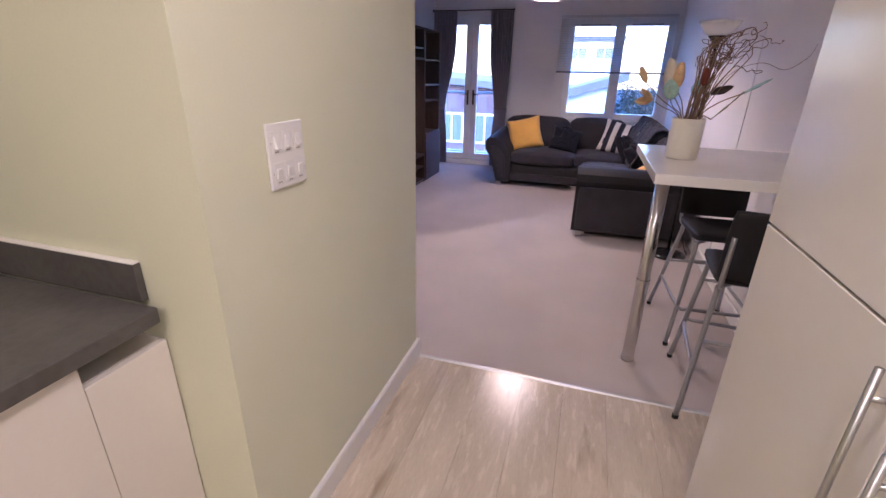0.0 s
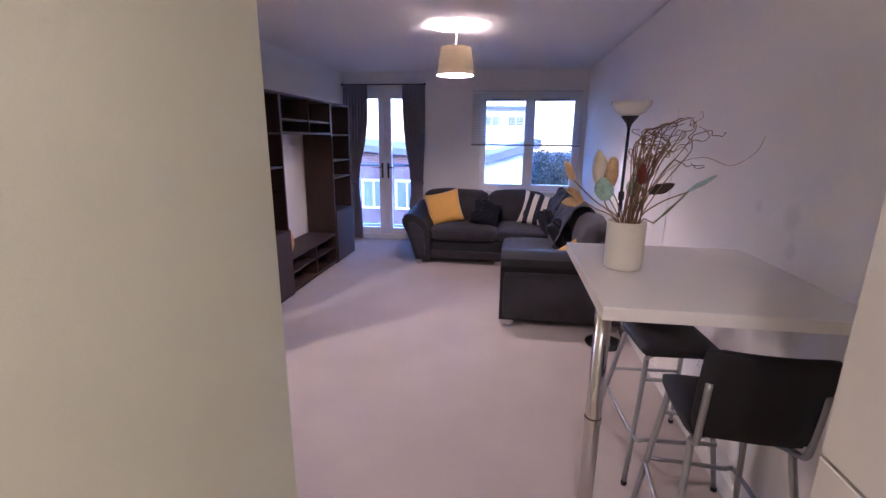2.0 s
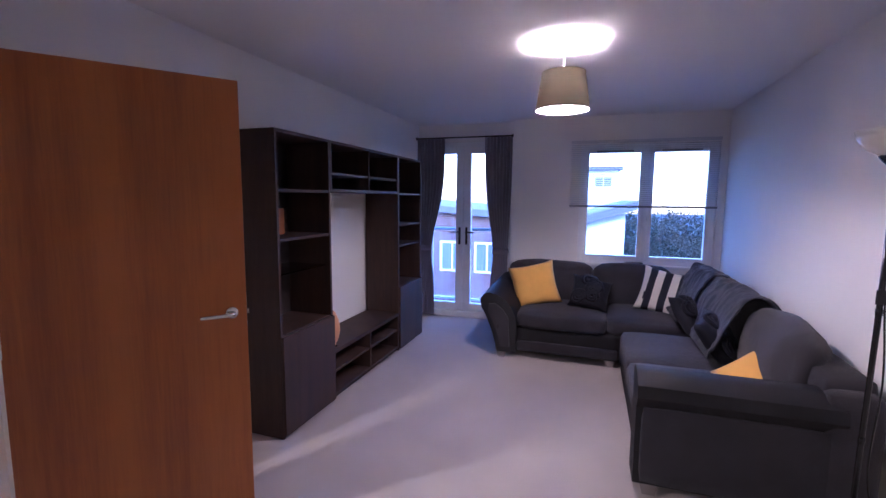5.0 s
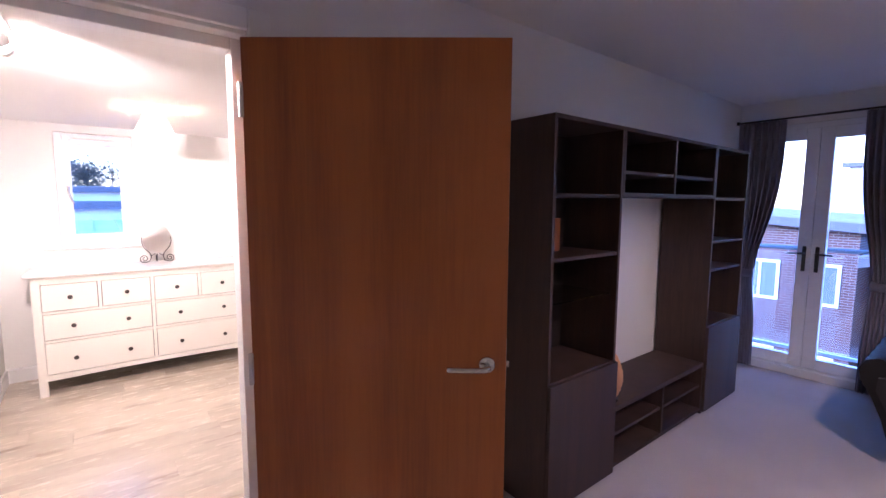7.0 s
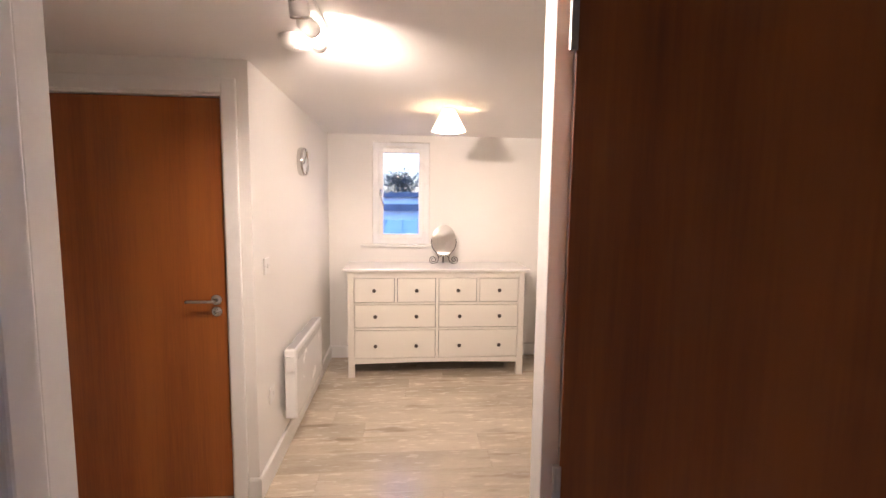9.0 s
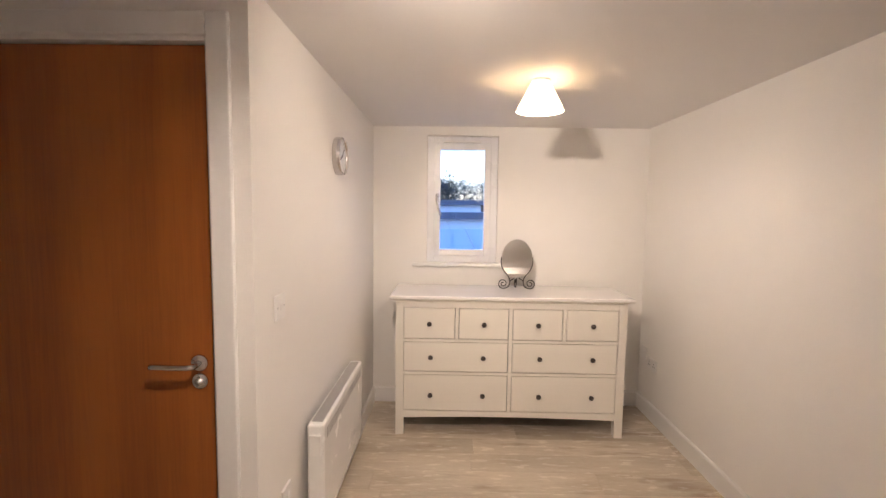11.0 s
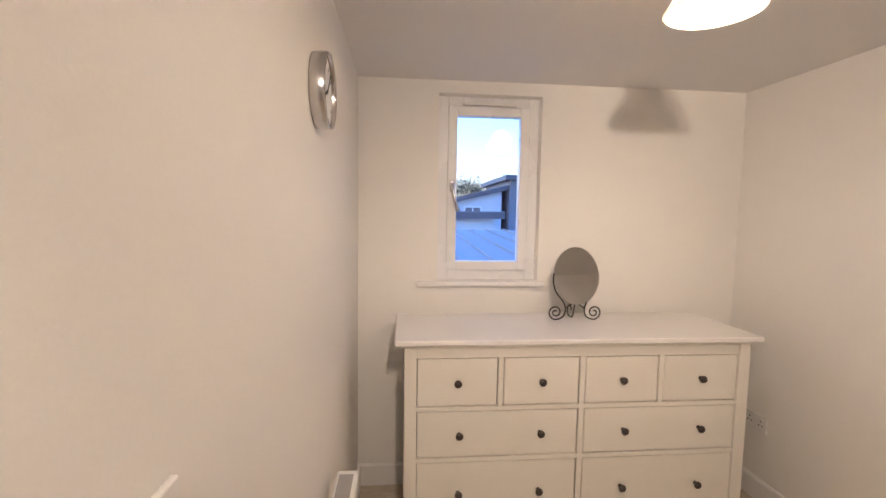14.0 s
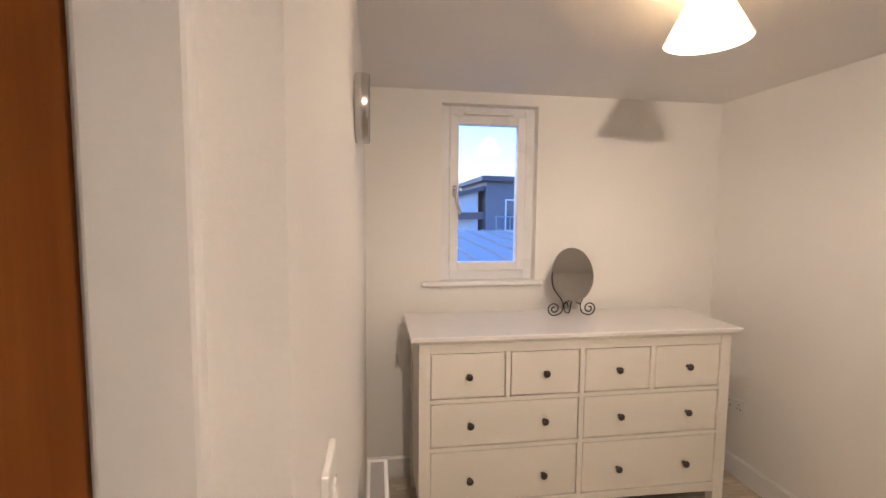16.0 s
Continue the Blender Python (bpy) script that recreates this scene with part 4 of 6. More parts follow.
# ---- corner sofa ----
def sofa():
    e = empty("corner_sofa", 0, 0, 0, 0, "charcoal chenille corner sofa with black leather base", "sofa")
    FY, BYK = 5.83, 6.90       # front and back of the run under the window
    FXR, BXR = 0.315, 1.29     # front and back of the run along the side wall
    NY = 4.05                  # near end
    # plinths
    part("base", softbox(-0.66, FY + 0.02, 0.06, FXR + 0.1, BYK, 0.31, 0.03, 6), M_BLACKLEATHER, e, "black leather plinth", True)
    part("base", softbox(FXR, NY + 0.12, 0.06, BXR, BYK, 0.31, 0.03, 6), M_BLACKLEATHER, e, "black leather plinth", True)
    part("trim_panel", softbox(-0.60, FY - 0.004, 0.075, FXR - 0.02, FY + 0.04, 0.175, 0.015, 5), M_CHENILLE, e, "charcoal fabric lower trim", True)
    # seats
    for k, (a, b) in enumerate(((-0.61, 0.20), (0.205, 0.98))):
        part("seat_cushion", softbox(a, FY - 0.01 if k == 0 else FY + 0.02, 0.29, b, 6.62, 0.445, 0.05, 8, 0.018, 0.006, k), M_CHENILLE, e, smooth=True)
    for k, (a, b) in enumerate(((4.22, 4.84), (4.845, 5.58))):
        part("seat_cushion", softbox(FXR - 0.015, a, 0.29, 1.02, b, 0.45, 0.05, 8, 0.02, 0.006, k + 5), M_CHENILLE, e, smooth=True)
    # back frames
    part("back_frame", softbox(-0.84, 6.66, 0.06, 1.20, BYK, 0.74, 0.05, 8), M_CHENILLE, e, smooth=True)
    part("back_frame", softbox(1.06, NY + 0.06, 0.06, BXR, BYK, 0.72, 0.05, 8), M_CHENILLE, e, smooth=True)
    # back cushions
    for k, (a, b, top) in enumerate(((-0.80, 0.055, 0.83), (0.085, 0.80, 0.83))):
        bm = softbox(a, -0.09, 0, b, 0.09, top - 0.42, 0.07, 9, 0.03, 0.012, k + 11)
        bm.transform(pose(0, 6.60, 0.42, -9, 0, 0))
        part("back_cushion", bm, M_VELVET, e, "dark grey velvet back cushion", True)
    for k, (a, b) in enumerate(((4.30, 4.98), (4.98, 5.68), (5.66, 6.42))):
        bm = softbox(-0.10, a, 0, 0.10, b, 0.42, 0.085, 9, 0.04, 0.016, k + 21)
        bm.transform(pose(1.03, 0, 0.42, 0, 11, 0))
        part("back_cushion", bm, M_VELVET, e, "slumped dark grey velvet back cushion", True)
    # swept arm at the balcony end
    prof = [(-0.60, 0.06), (-0.78, 0.06), (-0.795, 0.16), (-0.825, 0.28), (-0.875, 0.40), (-0.93, 0.49), (-0.945, 0.555), (-0.92, 0.605), (-0.865, 0.625), (-0.79, 0.61), (-0.70, 0.56), (-0.63, 0.48), (-0.60, 0.40)]
    bm = extrude_profile(prof, "y", FY - 0.03, 6.86, 0.018, 3)
    for v in bm.verts:
        f = (v.co.y - FY) / (6.86 - FY)
        if v.co.z > 0.35:
            v.co.z += 0.04 * f * (v.co.z - 0.35) / 0.27
        v.co.y -= 0.05 * math.sin(max(0, min(1, (v.co.z - 0.06) / 0.56)) * math.pi) * (1 if f < 0.3 else 0)
    arm = part("arm", bm, M_BLACKLEATHER, e, "black leather swept arm")
    smooth_by_angle(arm, 35)
    inset = [(-0.655, 0.12), (-0.745, 0.12), (-0.765, 0.24), (-0.815, 0.36), (-0.86, 0.45), (-0.855, 0.52), (-0.80, 0.53), (-0.72, 0.48), (-0.665, 0.40)]
    bm = extrude_profile(inset, "y", FY - 0.092, FY - 0.06, 0.006, 2)
    for v in bm.verts:
        v.co.y += 0.03 - 0.03 * math.sin(max(0, min(1, (v.co.z - 0.06) / 0.56)) * math.pi)
    smooth_by_angle(part("arm_front_panel", bm, M_CHENILLE, e, "charcoal fabric arm front"), 35)
    # near arm with rolled top
    prof = [(NY + 0.015, 0.06), (NY + 0.19, 0.06), (NY + 0.19, 0.50), (NY + 0.215, 0.56), (NY + 0.20, 0.615), (NY + 0.13, 0.645), (NY + 0.05, 0.635), (NY - 0.015, 0.59), (NY - 0.025, 0.53), (NY + 0.0, 0.49), (NY + 0.015, 0.47)]
    bm = extrude_profile(prof, "x", FXR - 0.03, 1.14, 0.02, 3)
    smooth_by_angle(part("arm", bm, M_BLACKLEATHER, e, "black rolled arm end"), 35)
    part("arm_side_panel", softbox(FXR + 0.0, NY - 0.012, 0.075, 1.10, NY + 0.04, 0.475, 0.02, 6, 0.004), M_CHENILLE, e, "charcoal fabric end panel", True)
    part("arm_side_panel", softbox(1.06, NY - 0.012, 0.06, BXR, NY + 0.12, 0.66, 0.05, 6, 0.004), M_VELVET, e, "charcoal fabric back end panel", True)
    # feet
    for fx, fy in ((-0.735, FY + 0.02), (0.24, FY + 0.08), (FXR + 0.05, NY + 0.06), (1.20, NY + 0.06), (-0.735, 6.78), (1.20, 6.78)):
        part("foot", extrude_profile([(fx - 0.045, 0.062), (fx + 0.045, 0.062), (fx + 0.030, 0.004), (fx - 0.030, 0.004)], "y", fy - 0.045, fy + 0.045, 0.004), M_CHROME, e, "polished chrome block foot")
    return e


sofa()


def scatter(name, mat, w, h, t, m, label, category="cushion", seed=0, stripes=0):
    e_bm = pillow(w, h, t, 16 if not stripes else 28, seed=seed)
    if stripes:
        for f in e_bm.faces:
            u = f.calc_center_median().x / w + 0.5
            f.material_index = int(u * stripes) % 2
        ob = obj(name, e_bm, mat, None, True)
    else:
        ob = obj(name, e_bm, mat, None, True)
    ob.matrix_basis = m
    return tagged(ob, label, category)


scatter("scatter_cushion", M_YELLOW, 0.47, 0.45, 0.16, pose(-0.50, 6.30, 0.635, -24, -13, 10), "mustard yellow square cushion propped on the sofa", seed=1)
scatter("scatter_cushion", M_YELLOW, 0.44, 0.40, 0.15, pose(1.0, 4.50, 0.535, -60, -33, 10), "mustard yellow cushion leaning by the near arm", seed=2)
scatter("scatter_cushion", [M_CREAMCLOTH, M_NAVY], 0.46, 0.44, 0.15, pose(0.72, 6.33, 0.635, -22, 10, -14), "cream and navy striped square cushion", seed=3, stripes=7)


def ruffle_cushion(m, seed, s=0.30):
    """Black satin cushion with swirling raised ruffles."""
    e = empty("ruffled_cushion", 0, 0, 0, 0, "small black satin cushion with ruffled swirls", "cushion", "black ruffled cushions")
    e.matrix_basis = m
    part("pad", pillow(s * 1.1, s, 0.13, 14, 0.12, 0.012, seed), M_BLACKRUFFLE, e, smooth=True)
    for k in range(7):
        rnd = random.Random(seed * 10 + k)
        cx, cz, r0 = (rnd.random() - 0.5) * s * 0.7, (rnd.random() - 0.5) * s * 0.7, 0.06 + 0.02 * rnd.random()
        pts = []
        for i in range(40):
            a = i / 39 * 4.2 * math.pi
            r = r0 * (1 - i / 50)
            x, z = cx + r * math.cos(a), cz + r * math.sin(a)
            edge = max(0.0, 1 - (2 * x / (s * 1.1)) ** 4) * max(0.0, 1 - (2 * z / s) ** 4)
            pts.append((x, -0.065 * edge ** 0.55 - 0.006, z + 0.004 * math.sin(a * 3)))
        part("ruffle", tube(pts, 0.015, 6), M_BLACKRUFFLE, e, smooth=True)
    return e


ruffle_cushion(pose(0.05, 6.26, 0.585, -34, 12, 4), 3, 0.35)
ruffle_cushion(pose(0.80, 5.58, 0.60, -40, 10, 58), 7, 0.34)
ruffle_cushion(pose(0.86, 5.05, 0.60, -40, -8, 70), 9, 0.34)


def throw(name, y0, y1, seed, label, x_front=0.74):
    """A blanket laid over the back cushions of the side run, hanging to the seat."""
    line = arc_points([(x_front, 0, 0.485), (0.82, 0, 0.58), (0.90, 0, 0.76), (0.985, 0, 0.885), (1.10, 0, 0.885), (1.19, 0, 0.79), (1.285, 0, 0.66)], 8)
    bm = bmesh.new()
    nu, nv, rows = 46, len(line) - 1, []
    for i in range(nu + 1):
        u, row = i / nu, []
        for j, p in enumerate(line):
            y = y0 + (y1 - y0) * u + 0.06 * noise.noise(Vector((j * 0.09, u * 2, seed)))
            fold = 0.035 * noise.noise(Vector((u * 7, j * 0.10, seed + 3))) + 0.016 * noise.noise(Vector((u * 17, j * 0.22, seed + 8)))
            row.append(bm.verts.new((p.x - abs(fold) * 0.5 - 0.012, y, p.z + abs(fold) + 0.012)))
        rows.append(row)
    for r0, r1 in zip(rows, rows[1:]):
        for j in range(nv):
            bm.faces.new((r0[j], r0[j + 1], r1[j + 1], r1[j]))
    ob = obj(name, bm, M_THROW, None, True)
    ob.modifiers.new("thickness", "SOLIDIFY").thickness = 0.008
    return tagged(ob, label, "throw")


throw("throw_blanket", 5.75, 6.40, 2.0, "dark blue-grey throw crumpled over the sofa corner")
throw("throw_blanket", 4.86, 5.62, 7.0, "dark blue-grey throw draped over the back cushions", 0.78)


# ---- uplighter lamp ----
def floor_lamp():
    e = empty("floor_lamp", 1.095, 3.86, 0, 0, "tall black floor lamp with an opal glass bowl, off", "floor lamp")
    part("base", lathe([(0, 0), (0.138, 0), (0.142, 0.008), (0.138, 0.018), (0.10, 0.030), (0.03, 0.036), (0.014, 0.05), (0, 0.05)], 40), M_BLACKPLASTIC, e, "round black weighted base", True)
    part("pole", tube([(0, 0, 0.045), (0.012, 0, 1.0), (0.016, 0, 1.62)], 0.0105, 12), M_BLACKPLASTIC, e, smooth=True)
    for z in (0.55, 1.08):
        part("pole_joint", tube([(0.012 * z, 0, z - 0.012), (0.012 * z, 0, z + 0.012)], 0.0125, 12), M_BLACKPLASTIC, e, smooth=True)
    part("bowl_holder", lathe([(0.011, 1.60), (0.02, 1.63), (0.055, 1.672), (0.058, 1.680), (0, 1.680)], 28, centre=(0.016, 0)), M_BLACKPLASTIC, e, "black cone under the bowl", True)
    bowl = part("bowl", lathe([(0, 1.681), (0.055, 1.683), (0.095, 1.705), (0.122, 1.742), (0.134, 1.775), (0.130, 1.775), (0.118, 1.744), (0.092, 1.710), (0.05, 1.689), (0, 1.687)], 40, centre=(0.016, 0)), M_OPAL, e, "white opal glass bowl", True)
    part("switch", box(-0.010, -0.022, 1.11, 0.030, -0.010, 1.17, 0.004), M_BLACKPLASTIC, e, "black cord switch")
    pts = arc_points([(0.02, -0.016, 1.11), (0.035, -0.03, 0.8), (0.03, -0.02, 0.4), (0.10, -0.03, 0.12), (0.15, 0.02, 0.012), (0.17, 0.15, 0.010)], 8)
    part("cord", tube(pts, 0.0035, 6), M_BLACKPLASTIC, e, smooth=True)


floor_lamp()


# ---- breakfast bar, stools, vase ----
def bar():
    e = empty("breakfast_bar", 0, 0, 0, 0, "white laminate breakfast bar on one chrome leg", "breakfast bar")
    part("tabletop", box(0.587, 1.785, 1.028, EAST - 0.002, 2.60, 1.068, 0.003), M_WHITETOP, e, "white laminate top")
    leg = part("leg", lathe([(0.030, 0.018), (0.030, 0.46), (0.0302, 0.461), (0.0302, 1.027), (0, 1.027)], 28, centre=(0.678, 2.16)), M_CHROME, e, "polished chrome tube leg", True)
    part("leg_sleeve", lathe([(0.0335, 0.455), (0.0335, 0.475)], 28, centre=(0.678, 2.16)), M_CHROME, leg, smooth=True)
    part("foot_cap", lathe([(0, 0.002), (0.033, 0.002), (0.034, 0.018), (0.030, 0.030)], 28, centre=(0.678, 2.16)), M_CHROME, leg, smooth=True)
    part("top_plate", box(0.628, 2.11, 1.020, 0.728, 2.21, 1.0275, 0.002), M_CHROME, leg)
    part("wall_batten", box(EAST - 0.035, 1.82, 0.985, EAST - 0.002, 2.57, 1.0275), M_WHITETOP, e)


bar()


def bar_stool():
    """Stool with splayed silver legs, ring foot rest, padded black seat and low back. Local -y is the back side."""
    e = empty("bar_stool", 0, 0, 0, 0, "black padded bar stool on splayed silver tube legs", "bar stool", "bar stools at the breakfast bar")
    SZ = 0.66
    part("seat", softbox(-0.165, -0.165, SZ - 0.045, 0.165, 0.185, SZ, 0.022, 7, 0.006), M_BLACKLEATHER, e, "black padded seat", True)
    bm = softbox(-0.168, -0.018, 0.0, 0.168, 0.018, 0.29, 0.016, 7, 0.004)
    for v in bm.verts:
        v.co.y += 0.025 * (v.co.x / 0.168) ** 2 - 0.02
    bm.transform(pose(0, -0.185, SZ + 0.0, 7, 0, 0))
    part("backrest", bm, M_BLACKLEATHER, e, "low black curved backrest", True)
    tops = {(-1, 1): (-0.138, 0.145), (1, 1): (0.138, 0.145), (-1, -1): (-0.142, -0.14), (1, -1): (0.142, -0.14)}
    feet = {(-1, 1): (-0.195, 0.215), (1, 1): (0.195, 0.215), (-1, -1): (-0.205, -0.285), (1, -1): (0.205, -0.285)}
    for k in tops:
        (tx, ty), (fx, fy) = tops[k], feet[k]
        part("leg", tube(arc_points([(tx * 0.7, ty * 0.85, SZ - 0.052), (tx, ty, SZ - 0.065), (tx + (fx - tx) * 0.10, ty + (fy - ty) * 0.10, SZ - 0.13), (fx, fy, 0.012)], 6), 0.0115, 10), M_GREYTUBE, e, smooth=True)
        part("foot_cap", tube([(fx - 0.0005, fy, 0.001), (fx, fy, 0.02)], 0.0135, 10), M_BLACKPLASTIC, e, smooth=True)
    for sx in (-1, 1):
        part("back_post", tube(arc_points([(sx * 0.135, -0.14, SZ - 0.055), (sx * 0.148, -0.19, SZ - 0.04), (sx * 0.150, -0.205, SZ + 0.03), (sx * 0.150, -0.222, SZ + 0.18)], 5), 0.0105, 8), M_GREYTUBE, e, smooth=True)
    z1, z2 = 0.24, 0.36
    lerp = lambda k, z: (tops[k][0] + (feet[k][0] - tops[k][0]) * (1 - z / (SZ - 0.065)), tops[k][1] + (feet[k][1] - tops[k][1]) * (1 - z / (SZ - 0.065)), z)
    part("foot_rest", tube(arc_points([lerp((-1, -1), z1), lerp((-1, 1), z1), Vector(lerp((-1, 1), z1)) + Vector((0.06, 0.03, 0)), Vector(lerp((1, 1), z1)) + Vector((-0.06, 0.03, 0)), lerp((1, 1), z1), lerp((1, -1), z1)], 5), 0.0095, 8), M_GREYTUBE, e, smooth=True)
    part("stretcher", tube([lerp((-1, -1), z2), lerp((1, -1), z2)], 0.0085, 8), M_GREYTUBE, e, smooth=True)
    part("stretcher", tube([lerp((-1, 1), 0.50), lerp((1, 1), 0.50)], 0.0085, 8), M_GREYTUBE, e, smooth=True)
    return e


stool = bar_stool()
stool.matrix_basis = pose(1.078, 2.03, 0, 0, 0, -4)
copy_thing(stool, pose(1.075, 2.60, 0, 0, 0, 183))

vase = tagged(obj("vase", lathe([(0, 0.001), (0.060, 0.001), (0.065, 0.006), (0.0665, 0.02), (0.0675, 0.17), (0.0665, 0.174), (0.0635, 0.172), (0.0625, 0.02), (0, 0.012)], 48), M_CERAMIC, None, True),
              "cream glazed cylinder vase on the breakfast bar", "vase")
vase.matrix_basis = pose(0.738, 2.215, 1.068)
VX, VY, VZ = 0.738, 2.215, 1.068


def bouquet():
    rnd = random.Random(4)
    grp = "dried flowers in the vase"

    def stem(e, top, base=None, r=0.0022, bend=0.02):
        a = rnd.random() * 6.28
        b = base or (VX + 0.045 * math.cos(a), VY + 0.045 * math.sin(a), VZ + 0.014)
        rim = Vector((VX, VY, VZ + 0.17)) + 0.045 * (Vector(top) - Vector((VX, VY, VZ + 0.17))).normalized()
        rim.z = VZ + 0.172
        mid = (rim + Vector(top)) / 2 + Vector((rnd.uniform(-bend, bend), rnd.uniform(-bend, bend), 0.01))
        part("stem", tube(arc_points([b, rim, mid, top], 6), r, 6), M_STRAW, e, smooth=True)
        return (Vector(top) - mid).normalized()

    def bud(e, top, d, length, rad, mat, name="head", squash=0.7):
        bm = bmesh.new()
        lathe([(0.004, 0)] + [(rad * math.sin(math.pi * (0.08 + 0.84 * t)) ** 0.7 * (1.12 - 0.25 * t), length * t) for t in (0.1, 0.25, 0.4, 0.55, 0.7, 0.85, 0.95)] + [(0, length)], 14, bm=bm)
        for v in bm.verts:
            v.co.y *= squash
            v.co += 0.12 * rad * noise.noise_vector(v.co * 60)
        bm.transform(Matrix.Translation(top) @ d.to_track_quat("Z", "Y").to_matrix().to_4x4())
        part(name, bm, mat, e, smooth=True)

    def leaf(e, top, d, length, width, mat, curl=0.15, twist=0.0, name="leaf"):
        bm = bmesh.new()
        n, rows = 10, []
        for i in range(n + 1):
            t = i / n
            w = width * math.sin(math.pi * min(1, 0.05 + t * 0.95)) ** 0.7 * (1 - 0.25 * t)
            zc = curl * length * t * t
            rows.append([bm.verts.new((k * w / 2, zc + 0.12 * w * abs(k) ** 2 + 0.0012 * math.sin(t * 14 + k * 2), length * t)) for k in (-1, -0.5, 0, 0.5, 1)])
        for a, b in zip(rows, rows[1:]):
            for k in range(4):
                bm.faces.new((a[k], a[k + 1], b[k + 1], b[k]))
        bm.transform(Matrix.Translation(top) @ d.to_track_quat("Z", "Y").to_matrix().to_4x4() @ pose(0, 0, 0, 0, 0, twist))
        ob = part(name, bm, mat, e, smooth=True)
        ob.modifiers.new("thickness", "SOLIDIFY").thickness = 0.0015

    def flower(label):
        return empty("dried_flower", 0, 0, 0, 0, label, "dried flower", grp)

    P = lambda dx, dy, dz: (VX + dx, VY + dy, VZ + dz)
    e = flower("cream dried bottlebrush flower on a thin stem")
    top = P(-0.200, -0.02, 0.315)
    bud(e, top, Vector((-0.45, 0, 0.9)) if stem(e, top) else None, 0.075, 0.021, M_PALM)
    e = flower("cream dried tulip-like flower on a thin stem")
    top = P(-0.165, -0.03, 0.245)
    stem(e, top)
    for tw, dv in ((0, (-0.9, 0.0, 0.25)), (50, (-0.8, 0.2, 0.45)), (-60, (-0.5, -0.3, 0.2)), (120, (-0.75, -0.1, 0.0))):
        leaf(e, top, Vector(dv), 0.07, 0.045, M_PALM, 0.3, tw, "petal")
    e = flower("large cream seed head on a straw stem")
    top = P(-0.082, -0.05, 0.295)
    stem(e, top, bend=0.008)
    bud(e, top, Vector((0.03, 0, 1)), 0.105, 0.031, M_PALM)
    e = flower("tall cream skeleton leaf")
    top = P(-0.088, 0.03, 0.275)
    stem(e, top)
    leaf(e, top, Vector((-0.22, 0.05, 1)), 0.15, 0.075, M_OATLEAF, 0.12, 72)
    for dx, dy, dz, dv, L, W, tw in ((-0.098, -0.06, 0.250, (-0.15, -0.2, 0.5), 0.085, 0.075, 10), (0.005, 0.02, 0.265, (0.2, -0.3, 0.7), 0.075, 0.06, -20)):
        e = flower("faded teal speckled leaf on a stem")
        top = P(dx, dy, dz)
        stem(e, top)
        leaf(e, top, Vector(dv), L, W, M_TEAL, 0.2, tw)
    e = flower("rust red pointed bud on a stem")
    top = P(0.016, -0.05, 0.308)
    stem(e, top, bend=0.01)
    bud(e, top, Vector((0.05, 0, 1)), 0.072, 0.022, M_RUST)
    e = flower("dark flat seed pod on a stem")
    top = P(0.06, -0.01, 0.275)
    stem(e, top)
    leaf(e, top, Vector((0.8, 0.1, 0.15)), 0.085, 0.06, M_POD, 0.25, 30)
    e = flower("long teal leaf leaning outwards on a stem")
    top = P(0.185, -0.02, 0.285)
    stem(e, top)
    leaf(e, top, Vector((0.85, 0.1, 0.42)), 0.105, 0.052, M_TEAL, 0.12, 0)
    e = flower("olive green narrow leaf at the vase rim")
    top = P(0.075, -0.045, 0.175)
    stem(e, top)
    leaf(e, top, Vector((0.75, -0.1, 0.75)), 0.15, 0.028, M_GREENLEAF, 0.1, 0)
    # straight straws and curly twigs
    tw = empty("twig_bundle", 0, 0, 0, 0, "bundle of curly brown dried twigs in the vase", "dried flower", grp)
    for k in range(38):
        a, r = rnd.random() * 6.28, 0.036 * math.sqrt(rnd.random())
        x0, y0 = VX + 0.015 + r * math.cos(a), VY + r * math.sin(a)
        lean = rnd.choice((rnd.uniform(-0.03, 0.05), rnd.uniform(0.03, 0.14)))
        hgt = rnd.uniform(0.38, 0.48)
        pts = [(x0 * 0.6 + VX * 0.4, y0, VZ + 0.015), (x0, y0, VZ + 0.17), (x0 + lean * 0.45, y0 + rnd.uniform(-0.02, 0.02), VZ + 0.17 + (hgt - 0.17) * 0.55),
               (x0 + lean, y0 + rnd.uniform(-0.05, 0.05), VZ + hgt)]
        px, py, pz = pts[-1]
        da = rnd.uniform(0.0, 2.0)
        for i in range(rnd.randint(4, 10)):
            da += rnd.choice((-1, 1)) * rnd.uniform(0.3, 1.6)
            step = rnd.uniform(0.012, 0.032)
            px += step * math.cos(da) + 0.003
            pz += step * 0.8 * math.sin(da) + 0.006
            py += rnd.uniform(-0.018, 0.018)
            px = max(VX - 0.01, min(px, VX + 0.27))
            pz = max(VZ + 0.36, min(pz, VZ + 0.49 + 0.38 * max(0.0, px - VX - 0.05)))
            pts.append((px, py, pz))
        part("twig", tube(arc_points(pts, 4), 0.0021, 5, r_end=0.0011), M_TWIG if k % 3 == 0 else M_STRAW, tw, smooth=True)
    pts = [P(0.02, 0, 0.17), P(0.12, 0.02, 0.35), P(0.22, 0.0, 0.40), P(0.30, -0.03, 0.375), P(0.36, -0.05, 0.42), P(0.375, -0.06, 0.47)]
    part("twig", tube(arc_points(pts, 6), 0.0011, 5, r_end=0.0007), M_STRAW, tw, smooth=True)


bouquet()


